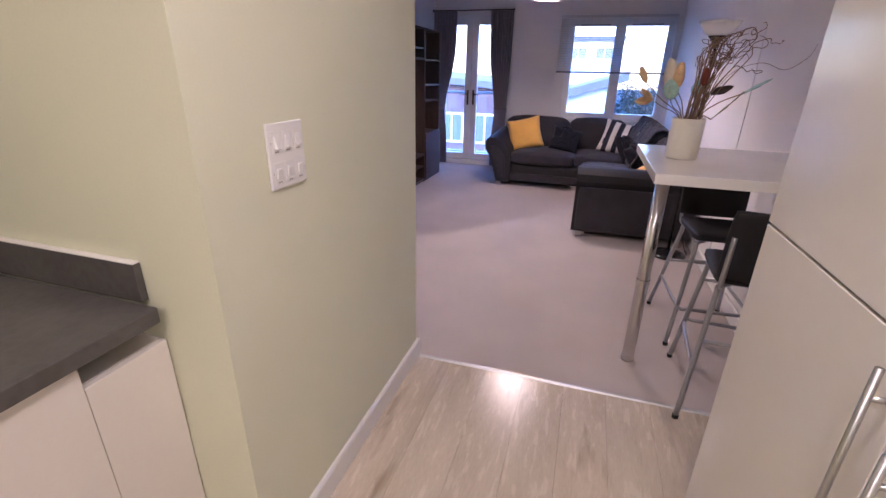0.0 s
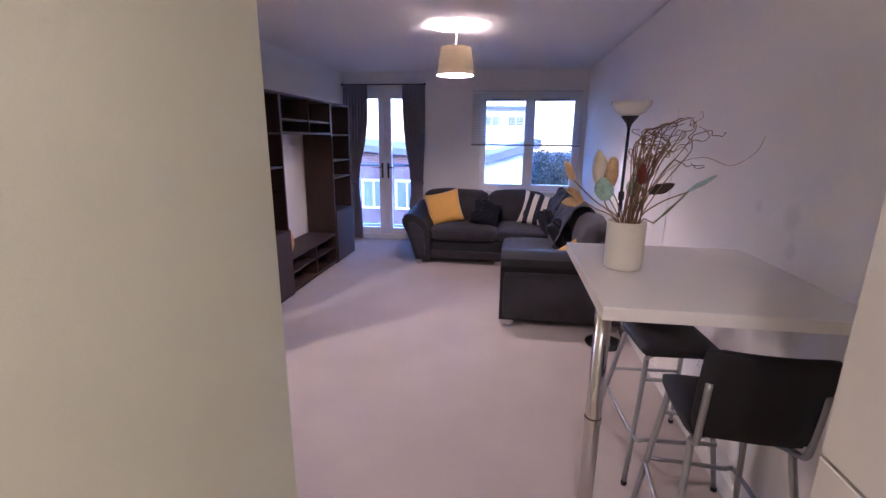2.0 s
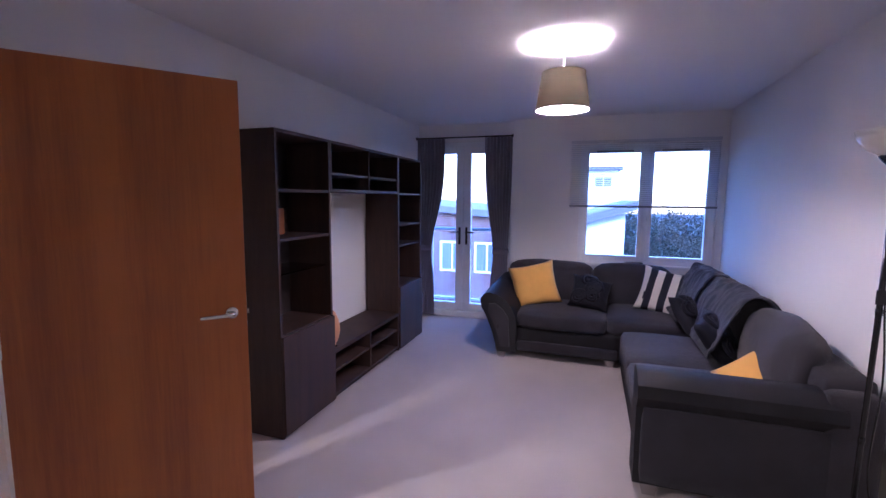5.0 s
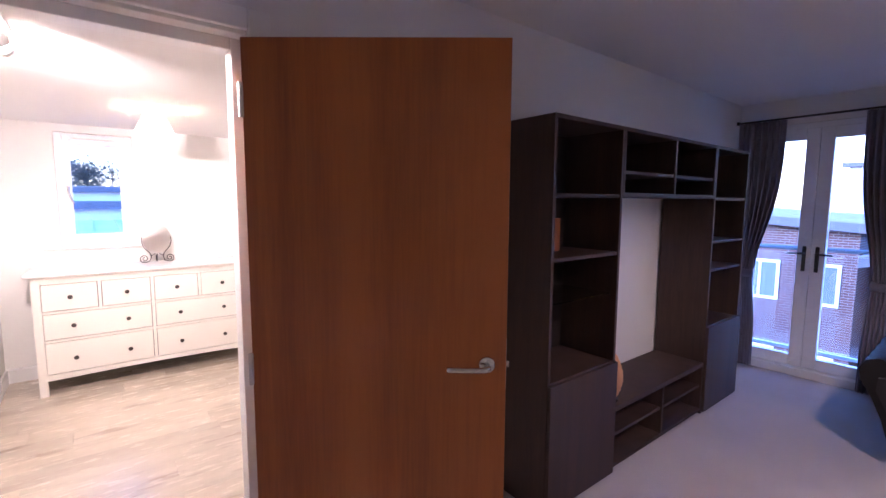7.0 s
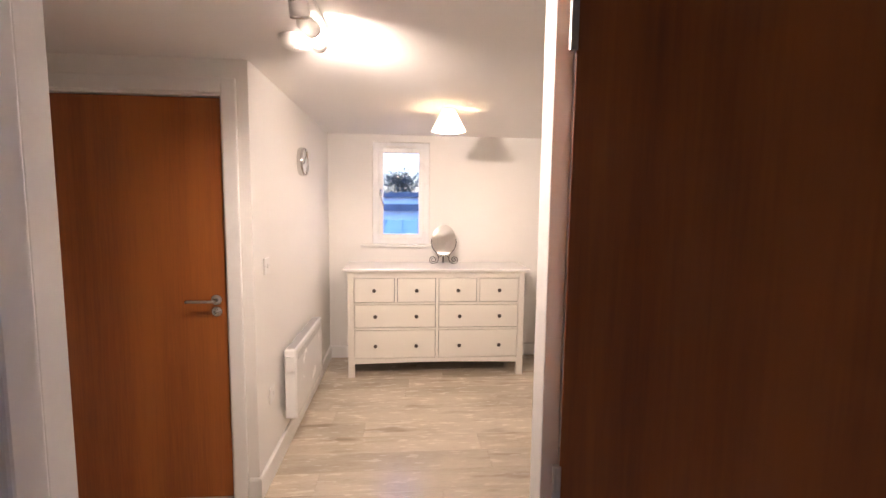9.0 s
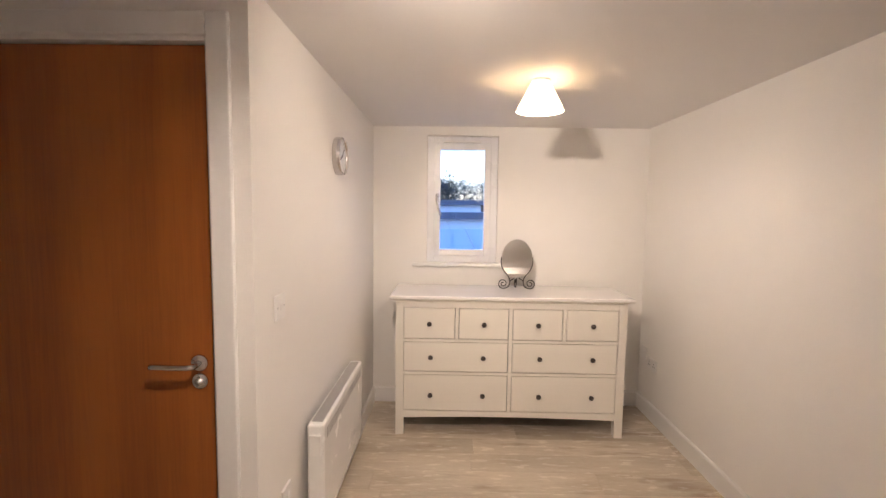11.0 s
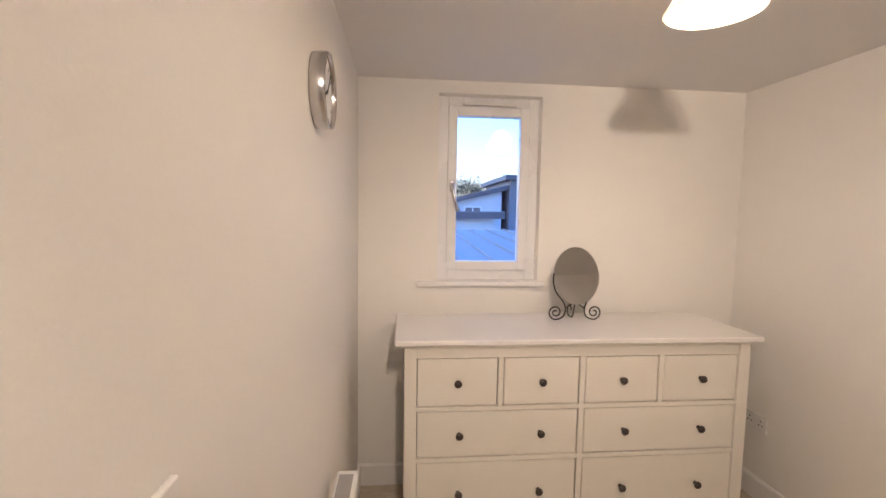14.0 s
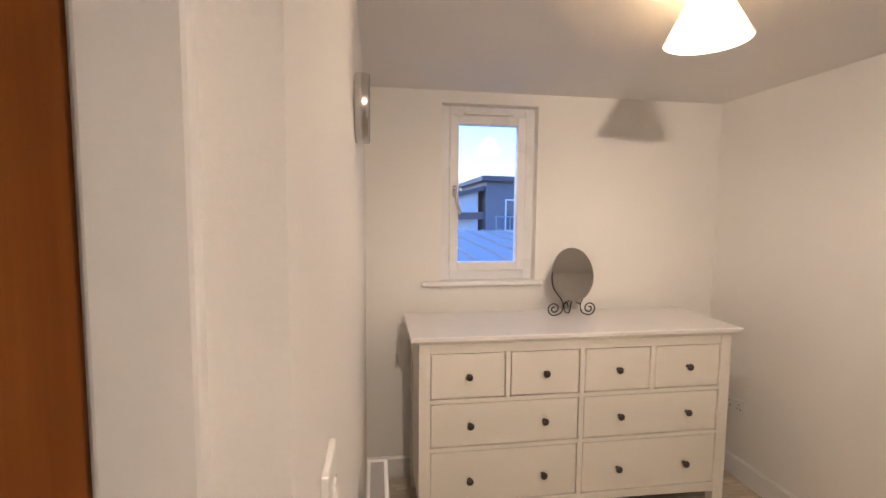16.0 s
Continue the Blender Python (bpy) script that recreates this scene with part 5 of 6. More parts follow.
# ---- pendant in the living room ----
def pendant(name, label, x, y, ceil, z_bot, h, r_bot, r_top, m_shade, m_bulb, bulb_z, cord_r=0.004, lining=None):
    e = empty(name, x, y, 0, 0, label, "pendant lamp")
    part("ceiling_rose", lathe([(0, ceil - 0.028), (0.030, ceil - 0.026), (0.045, ceil - 0.010), (0.047, ceil - 0.001), (0, ceil - 0.001)], 28), M_WHITEPLASTIC, e, "white plastic ceiling rose", True)
    part("cord", tube([(0, 0, z_bot + h - 0.03), (0, 0, ceil - 0.025)], cord_r, 10), M_WHITEPLASTIC, e, smooth=True)
    n = 8
    prof = [(r_bot + (r_top - r_bot) * i / n, z_bot + h * i / n) for i in range(n + 1)]
    sh = part("shade", lathe(prof + [(r - 0.002, z) for r, z in reversed(prof)], 56, closed=True), m_shade, e, smooth=False)
    smooth_by_angle(sh, 40)
    if lining:
        smooth_by_angle(part("lining", lathe([(r - 0.0035, z) for r, z in prof] + [(r - 0.005, z) for r, z in reversed(prof)], 56, closed=True), lining, sh, "white inner lining"), 40)
    for rr, zz in ((r_bot, z_bot), (r_top, z_bot + h)):
        part("rim", tube([(rr * math.cos(a * math.pi / 28), rr * math.sin(a * math.pi / 28), zz) for a in range(57)], 0.0025, 6, caps=False), m_shade, sh, smooth=True)
    part("lamp_holder", lathe([(0, bulb_z + 0.03), (0.017, bulb_z + 0.03), (0.018, bulb_z + 0.075), (0.012, bulb_z + 0.095), (0, bulb_z + 0.095)], 20), M_WHITEPLASTIC, e, smooth=True)
    for k in range(3):
        a = 2 * math.pi * k / 3
        rt = r_bot + (r_top - r_bot) * (bulb_z + 0.075 - z_bot) / h - 0.004
        part("spoke", tube([(0.015 * math.cos(a), 0.015 * math.sin(a), bulb_z + 0.072), (rt * math.cos(a), rt * math.sin(a), bulb_z + 0.075)], 0.0018, 6), M_WHITEPLASTIC, e)
    part("bulb", lathe([(0, bulb_z - 0.035), (0.018, bulb_z - 0.03), (0.029, bulb_z - 0.014), (0.030, bulb_z), (0.024, bulb_z + 0.018), (0.015, bulb_z + 0.03), (0, bulb_z + 0.031)], 20), m_bulb, e, "glowing warm bulb", True)
    return e


pendant("pendant_lamp", "grey tapered drum pendant lamp, lit", -0.165, 4.53, CEIL, 2.035, 0.215, 0.158, 0.125, M_SHADE_GREY, M_BULB, 2.11, 0.007, M_LINING)
pendant("pendant_lamp", "white conical paper pendant lamp, lit", -4.26, 2.655, HCEIL, 2.006, 0.140, 0.117, 0.044, M_SHADE_WHITE, M_BULB_HALL, 2.045)


# ---- kitchen end ----
def kitchen():
    tall = empty("tall_fridge_unit", 0, 0, 0, 0, "tall glossy white kitchen unit with two doors", "kitchen unit")
    FX, Y0, Y1 = 0.775, 0.595, 1.195
    part("carcass", box(FX + 0.021, Y0, 0.0, EAST - 0.002, Y1, 2.14, 0.001), M_UNIT, tall)
    part("lower_door", box(FX, Y0 + 0.002, 0.10, FX + 0.020, Y1 - 0.001, 1.078, 0.002), M_UNIT, tall, "glossy white lower door")
    up = part("upper_door", box(FX, Y0 + 0.002, 1.084, FX + 0.020, Y1 - 0.001, 2.13, 0.002), M_UNIT, tall, "glossy white upper door")
    for z0, z1 in ((0.58, 1.045),):
        hb = part("handle", tube([(FX - 0.030, Y0 + 0.022, z0), (FX - 0.030, Y0 + 0.022, z1)], 0.006, 12), M_STEEL, tall, "brushed steel bar handle", True)
        for z in (z0 + 0.05, z1 - 0.05):
            part("handle_post", tube([(FX - 0.030, Y0 + 0.022, z), (FX + 0.001, Y0 + 0.022, z)], 0.005, 8), M_STEEL, hb, smooth=True)
    for y0, y1 in ((-0.01, 0.592), (-0.62, -0.013), (-1.22, -0.623)):
        u = empty("tall_kitchen_unit", 0, 0, 0, 0, "tall glossy white kitchen unit", "kitchen unit", "tall units")
        part("carcass", box(FX + 0.021, y0, 0, EAST - 0.002, y1, 2.14, 0.001), M_UNIT, u)
        d = part("door", box(FX, y0 + 0.002, 0.10, FX + 0.020, y1 - 0.002, 2.13, 0.002), M_UNIT, u)
        hb = part("handle", tube([(FX - 0.030, y1 - 0.05, 0.50), (FX - 0.030, y1 - 0.05, 0.96)], 0.006, 12), M_STEEL, d, "brushed steel bar handle", True)
        for z in (0.55, 0.91):
            part("handle_post", tube([(FX - 0.030, y1 - 0.05, z), (FX + 0.001, y1 - 0.05, z)], 0.005, 8), M_STEEL, d, smooth=True)
    WT0, WT1 = 0.862, 0.902
    tagged(obj("worktop", box(-1.90, -0.02, WT0, -0.562, KW_Y - 0.022, WT1, 0.004), M_SLATE), "dark grey slate-effect laminate worktop", "worktop")
    up = empty("upstand", 0, 0, 0, 0, "dark grey slate-effect upstand with a pale top edge", "upstand")
    part("board", box(-1.90, KW_Y - 0.020, WT1 + 0.0005, -0.612, KW_Y - 0.001, 0.997, 0.001), M_SLATE, up)
    part("edge_strip", box(-1.90, KW_Y - 0.020, 0.9975, -0.612, KW_Y - 0.001, 1.0, 0.0005), M_WHITETOP, up, "pale sealant edge")
    base = empty("base_unit", 0, 0, 0, 0, "white kitchen base unit under the worktop", "kitchen unit")
    part("carcass", box(-1.88, 0.03, 0.0, -0.605, KW_Y - 0.003, 0.80, 0.001), M_UNITWARM, base)
    part("end_panel", box(-0.603, 0.0, 0.0, -0.582, 0.43, WT0 - 0.001, 0.002), M_UNITWARM, base, "white end panel")
    part("filler_panel", box(-0.603, 0.432, 0.0, -0.585, KW_Y - 0.003, 0.80, 0.002), M_UNITWARM, base, "white filler panel, lower than the worktop")
    sw = empty("switch_panel", PART_X + 0.001, 0.91, 1.212, 0, "white six-gang grid switch plate on the cream wall", "switch")
    part("plate", box(0, -0.072, -0.080, 0.008, 0.072, 0.080, 0.003), M_WHITEPLASTIC, sw)
    for r, z in enumerate((0.034, -0.040)):
        for k, y in enumerate((-0.043, 0.0, 0.043)):
            m = part("module", box(0.008, y - 0.0175, z - 0.026, 0.0095, y + 0.0175, z + 0.026, 0.001), M_WHITEPLASTIC, sw)
            bm = extrude_profile([(0.0095, z - 0.015), (0.0095, z + 0.015), (0.0115, z + 0.015), (0.0185, z - 0.013), (0.0165, z - 0.015)], "y", y - 0.007, y + 0.007, 0.001) if r == 0 else \
                extrude_profile([(0.0095, z - 0.013), (0.0095, z + 0.013), (0.0145, z + 0.011), (0.0115, z - 0.013)], "y", y - 0.009, y + 0.009, 0.001)
            part("rocker", bm, M_WHITEPLASTIC, m)
            part("printed_mark", box(0.0096, y - 0.008, z - 0.024, 0.0099, y + 0.008, z - 0.0205), M_GREYPRINT, m, "grey printed mark")
        for y in (-0.060, 0.060):
            part("screw", tube([(0.0075, y, z), (0.0086, y, z)], 0.003, 8), M_STEEL, sw)
    for x, y in ((0.48, 0.42), (0.30, -0.65), (-0.45, -1.15)):
        d = empty("ceiling_downlight", x, y, CEIL, 0, "round recessed ceiling downlight, lit", "downlight", "kitchen downlights")
        part("bezel", lathe([(0.030, -0.004), (0.044, -0.006), (0.047, -0.001), (0.030, -0.001)], 28, closed=True), M_CHROME, d, smooth=True)
        part("lens", lathe([(0, -0.003), (0.030, -0.003)], 28), M_DOWNLIGHT, d, "bright frosted lens")


kitchen()


# ---- hall ----
def chest():
    """Eight-drawer chest: four small drawers over two and two wide ones, turned feet and overhanging top."""
    e = empty("chest_of_drawers", -4.905, 2.639, 0, 90, "white eight-drawer chest with dark round knobs", "chest of drawers")
    # local x across the front (0 in the middle), local y towards the wall, local -y the front
    W, D, H = 1.61, 0.50, 0.955
    hw = 0.765
    part("top", box(-W / 2, 0.0, H - 0.024, W / 2, D, H, 0.006, 3), M_CHESTTOP, e, "smooth white lacquered top")
    part("cornice", box(-hw - 0.008, 0.018, H - 0.036, hw + 0.008, D - 0.01, H - 0.024, 0.004), M_CHEST, e)
    for sx in (-1, 1):
        for y in (0.028, D - 0.06):
            x0, x1 = sorted((sx * hw, sx * (hw - 0.05)))
            b = extrude_profile([(x0, 0.0), (x1, 0.0), (x1, H - 0.036), (x0, H - 0.036)], "y", y, y + 0.05, 0.003)
            for v in b.verts:
                if v.co.z < 0.01:
                    v.co.x -= sx * 0.004 * (1 if abs(v.co.x) < hw - 0.02 else 0)
            part("leg", b, M_CHEST, e)
        x0, x1 = sorted((sx * (hw - 0.006), sx * (hw - 0.024)))
        part("side_panel", box(x0, 0.078, 0.12, x1, D - 0.06, H - 0.036), M_CHEST, e)
    part("back_panel", box(-hw + 0.05, D - 0.02, 0.12, hw - 0.05, D - 0.012, H - 0.036), M_CHEST, e)
    fx = hw - 0.05
    zr = [(0.14, 0.165), (0.418, 0.436), (0.642, 0.660), (0.872, 0.919)]
    for i, (a, b) in enumerate(zr):
        part("rail", box(-fx, 0.032, a, fx, 0.055, b, 0.002), M_CHEST, e)
    # curved apron under the lowest rail
    pts = [(-fx, 0.14), (-fx, 0.118)] + [(-fx + 2 * fx * i / 20, 0.118 + 0.012 * math.sin(math.pi * i / 20)) for i in range(1, 20)] + [(fx, 0.118), (fx, 0.14)]
    part("apron", extrude_profile(pts, "y", 0.033, 0.052), M_CHEST, e)
    for x in (0.0,):
        part("divider", box(x - 0.012, 0.033, 0.165, x + 0.012, 0.055, 0.872, 0.002), M_CHEST, e)
    for x in (-fx / 2, fx / 2):
        part("divider", box(x - 0.011, 0.033, 0.660, x + 0.011, 0.055, 0.872, 0.002), M_CHEST, e)
    # dark sheet added behind the drawer fronts, standing in for shade in the gaps
    part("gap_shade_sheet", box(-fx, 0.07, 0.17, fx, 0.075, 0.866), M_DARK, e)
    rows = [(0.660, 0.872, [(-fx, -fx / 2 - 0.011), (-fx / 2 + 0.011, -0.012), (0.012, fx / 2 - 0.011), (fx / 2 + 0.011, fx)], 1),
            (0.436, 0.642, [(-fx, -0.012), (0.012, fx)], 2), (0.165, 0.418, [(-fx, -0.012), (0.012, fx)], 2)]
    knob_prof = [(0, 0), (0.009, 0), (0.006, 0.006), (0.007, 0.012), (0.0155, 0.018), (0.0165, 0.024), (0.013, 0.029), (0, 0.031)]
    for z0, z1, spans, k in rows:
        for a, b in spans:
            g = 0.0045
            d = part("drawer", box(a + g, 0.036, z0 + g, b - g, 0.056, z1 - g, 0.003), M_CHEST, e, "flat white drawer front")
            part("drawer_box", box(a + 0.03, 0.057, z0 + 0.02, b - 0.03, 0.068, z1 - 0.02), M_CHEST, d)
            xs = [(a + b) / 2] if k == 1 else [a + (b - a) * 0.26, a + (b - a) * 0.76]
            for x in xs:
                kb = lathe(knob_prof, 18)
                zc = (z0 + z1) / 2 - (0.012 if z0 < 0.2 else 0.0)
                for v in kb.verts:
                    v.co = Vector((x + v.co.x, 0.036 - v.co.z, zc + v.co.y))
                part("knob", kb, M_KNOB, d, "dark pewter round knob", True)
    return e


chest()


def table_mirror():
    e = empty("table_mirror", -5.24, 2.715, 0.955, 90, "oval table mirror on a black scrolled wire stand", "mirror")
    tilt = pose(0, 0, 0.222, -13, 0, -6)
    n = 56
    rim = [(0.110 * math.cos(2 * math.pi * i / n), 0.142 * math.sin(2 * math.pi * i / n)) for i in range(n)]
    glass_bm = extrude_profile(rim, "y", -0.004, -0.0005)
    glass_bm.transform(tilt)
    part("mirror_glass", glass_bm, M_MIRROR, e, "oval mirror glass with bevelled edge")
    back = extrude_profile([(x * 0.99, z * 0.99) for x, z in rim], "y", 0.0, 0.006)
    back.transform(tilt)
    part("backing", back, M_IRON, e)
    for sx in (-1, 1):
        pts = [(sx * 0.112, 0.0, 0.235), (sx * 0.114, 0, 0.19), (sx * 0.098, 0, 0.14), (sx * 0.062, 0, 0.095), (sx * 0.048, 0, 0.055), (sx * 0.060, 0, 0.018), (sx * 0.095, 0, 0.004)]
        c = Vector((sx * 0.098, 0, 0.040))
        for i in range(1, 22):
            a = -math.pi / 2 + i / 21 * 3.2 * math.pi
            r = 0.036 * (1 - i / 26)
            pts.append((c.x + sx * r * math.cos(a), 0, c.z + r * math.sin(a)))
        part("scroll", tube(arc_points(pts, 4), 0.0036, 8), M_IRON, e, "black scrolled wire leg", True)
    pts = [(0, 0.004, 0.10), (0, 0.01, 0.06), (0, 0.03, 0.012), (0, 0.07, 0.004)] + [(0, 0.07 + 0.028 * math.sin(a), 0.032 - 0.028 * math.cos(a)) for a in (0.5, 1.2, 2.0, 2.8, 3.6, 4.4)]
    part("back_leg", tube(arc_points(pts, 5), 0.0036, 8), M_IRON, e, "black scrolled wire back leg", True)
    part("cross_wire", tube(arc_points([(-0.049, 0, 0.06), (0, 0.004, 0.085), (0.049, 0, 0.06)], 6), 0.003, 8), M_IRON, e, smooth=True)


table_mirror()


def wall_clock():
    e = empty("wall_clock", -4.345, CLOCK_Y, 1.786, 0, "round silver wall clock with a plain face", "clock")

    def disc(prof, name, mat, label=""):
        bm = lathe(prof, 48)
        for v in bm.verts:
            v.co = Vector((v.co.x, v.co.z, v.co.y))
        return part(name, bm, mat, e, label, True)

    disc([(0.082, 0.001), (0.094, 0.001), (0.097, 0.010), (0.097, 0.036), (0.094, 0.041), (0.0905, 0.038), (0.0895, 0.029)], "rim", M_CHROME, "polished silver rim")
    disc([(0, 0.028), (0.0900, 0.028)], "face", M_CLOCKFACE, "pale silver clock face")
    part("hour_hand", box(-0.003, 0.0295, -0.008, 0.003, 0.031, 0.045), M_DARK, e).matrix_basis = pose(0, 0, 0, 0, 120, 0)
    part("minute_hand", box(-0.002, 0.0315, -0.010, 0.002, 0.033, 0.070), M_DARK, e).matrix_basis = pose(0, 0, 0, 0, -40, 0)
    for k in range(12):
        a = k * math.pi / 6
        t = part("hour_mark", box(-0.0015, 0.0282, 0.070, 0.0015, 0.029, 0.082), M_DARK, e)
        t.matrix_basis = pose(0, 0, 0, 0, math.degrees(a), 0)


wall_clock()


def heater():
    e = empty("panel_heater", 0, 0, 0, 0, "white enamel electric panel heater on the wall", "heater")
    x0, x1, z0, z1, y0, y1 = -4.53, -3.745, 0.225, 0.645, CLOCK_Y + 0.025, CLOCK_Y + 0.095
    part("body", box(x0, y0, z0, x1, y1, z1, 0.010, 3), M_HEATER, e)
    for k in range(34):
        x = x0 + 0.05 + k * (x1 - x0 - 0.1) / 33
        part("vent_slot", box(x - 0.005, y1 - 0.003, z1 - 0.075, x + 0.005, y1 + 0.0012, z1 - 0.030, 0.001), M_GREYPRINT, e)
    part("top_grille", box(x0 + 0.03, y0 + 0.012, z1 - 0.001, x1 - 0.03, y1 - 0.014, z1 + 0.003), M_GREYPRINT, e, "grey outlet grille")
    part("control", box(x1 - 0.001, y0 + 0.012, z1 - 0.13, x1 + 0.010, y1 - 0.012, z1 - 0.04, 0.003), M_WHITEPLASTIC, e)
    for x in (x0 + 0.15, x1 - 0.15):
        part("wall_bracket", box(x - 0.02, CLOCK_Y + 0.001, z0 + 0.05, x + 0.02, y0 + 0.002, z1 - 0.05), M_STEEL, e)


heater()


def wall_plate(name, label, category, m, kind_):
    """A white moulded plate in its local x-z plane, facing +y."""
    e = empty(name, 0, 0, 0, 0, label, category)
    e.matrix_basis = m
    w = 0.073 if kind_ == "double" else 0.043
    part("plate", box(-w, 0.0, -0.043, w, 0.009, 0.043, 0.003, 3), M_WHITEPLASTIC, e)
    if kind_ == "switch":
        part("rocker", extrude_profile([(0.009, -0.013), (0.009, 0.013), (0.012, 0.013), (0.016, -0.013)], "x", -0.007, 0.007, 0.001), M_WHITEPLASTIC, e)
        for sx in (-0.030, 0.030):
            part("screw", tube([(sx, 0.008, 0), (sx, 0.0098, 0)], 0.0035, 8), M_STEEL, e)
    elif kind_ == "double":
        for cx in (-0.036, 0.036):
            for dx, dz in ((0, 0.012), (-0.011, -0.010), (0.011, -0.010)):
                part("pin_hole", box(cx + dx - 0.003, 0.0085, dz - 0.004, cx + dx + 0.003, 0.0094, dz + 0.004), M_DARK, e)
        for cx in (-0.012, 0.012):
            part("rocker", box(cx - 0.006, 0.009, 0.020, cx + 0.006, 0.012, 0.036, 0.001), M_WHITEPLASTIC, e)
    else:
        part("rocker", box(-0.016, 0.009, -0.010, -0.004, 0.013, 0.014, 0.001), M_WHITEPLASTIC, e)
        part("fuse_cover", box(0.006, 0.009, -0.012, 0.026, 0.011, 0.014, 0.001), M_WHITEPLASTIC, e)
    return e


wall_plate("light_switch", "white single rocker light switch on the wall", "switch", pose(-3.535, CLOCK_Y, 1.172, 0, 0, 0), "switch")
wall_plate("spur_switch", "white fused spur plate near the floor", "switch", pose(-3.57, CLOCK_Y, 0.458, 0, 0, 0), "spur")
wall_plate("wall_socket", "white double socket near the floor", "socket", pose(-5.24, HALL_N, 0.41, 0, 0, 180), "double")
wall_plate("wall_socket", "white single socket behind the drawers", "socket", pose(-5.38, HALL_N, 0.46, 0, 0, 180), "spur")
wall_plate("wall_socket", "white double socket under the breakfast bar", "socket", pose(EAST, 2.75, 0.42, 0, 0, 90), "double")


def spot_bar():
    """Bar with four swivelling heads: two turned down the hall, one down, one towards the doorway."""
    e = empty("ceiling_spot_bar", -2.66, 2.04, HCEIL, 0, "white ceiling bar with four lit swivel spotlights", "ceiling light")
    part("bar", box(-0.26, -0.03, -0.022, 0.26, 0.03, -0.001, 0.006, 3), M_WHITEPLASTIC, e)
    for x, tip, turn in ((-0.21, -97, -14), (-0.07, -95, -20), (0.07, -150, 0), (0.21, 122, 47)):
        aim = pose(x, 0, -0.068, 0, tip, turn)
        cup = lathe([(0, -0.045), (0.020, -0.043), (0.028, -0.030), (0.030, 0.0), (0.030, 0.026), (0.0275, 0.026), (0.0270, 0.0), (0.024, -0.030), (0, -0.036)], 28)
        cup.transform(aim)
        hd = part("spot_head", cup, M_WHITEPLASTIC, e, "white cup-shaped spot head", True)
        ring = lathe([(0.0272, 0.0262), (0.0305, 0.0262), (0.0312, 0.022), (0.0305, 0.018)], 28)
        ring.transform(aim)
        part("ring", ring, M_CHROME, hd, smooth=True)
        lamp = lathe([(0.0248, -0.010), (0.018, -0.0065), (0, -0.005)], 28)
        lamp.transform(aim)
        part("spot_bulb", lamp, M_SPOT, hd, "bright spot bulb", True)
        part("swivel", tube([(x, 0, -0.021), (x, 0, -0.044)], 0.006, 10), M_CHROME, hd, smooth=True)


spot_bar()
sa = empty("smoke_alarm", -3.03, 1.93, HCEIL, 0, "white round smoke alarm on the ceiling", "smoke alarm")
part("body", lathe([(0, -0.042), (0.040, -0.042), (0.058, -0.034), (0.066, -0.018), (0.068, -0.001), (0, -0.001)], 36), M_WHITEPLASTIC, sa, smooth=True)
part("test_button", lathe([(0, -0.046), (0.010, -0.046), (0.011, -0.042), (0, -0.042)], 16), M_GREYPRINT, sa)

# small things
rt = tagged(obj("set_top_box", box(0.40, WIN_Y - 0.028, WZ0 + 0.003, 0.58, WIN_Y + 0.030, WZ0 + 0.028, 0.004), M_BLACKPLASTIC), "small flat black box on the window sill", "set-top box")
cable = tagged(obj("lamp_cable", tube(arc_points([(EAST - 0.006, 3.55, 1.72), (EAST - 0.006, 3.53, 1.2), (EAST - 0.006, 3.55, 0.6), (EAST - 0.006, 3.54, 0.12)], 8), 0.003, 6), M_WHITEPLASTIC, None, True),
               "thin white cable running down the wall", "cable")


# ---- outside ----
GROUND = -5.6
structure("ground", box(-220, -120, GROUND - 0.4, 220, 260, GROUND), M_ASPHALT, "grey tarmac ground and car park far below", "ground")


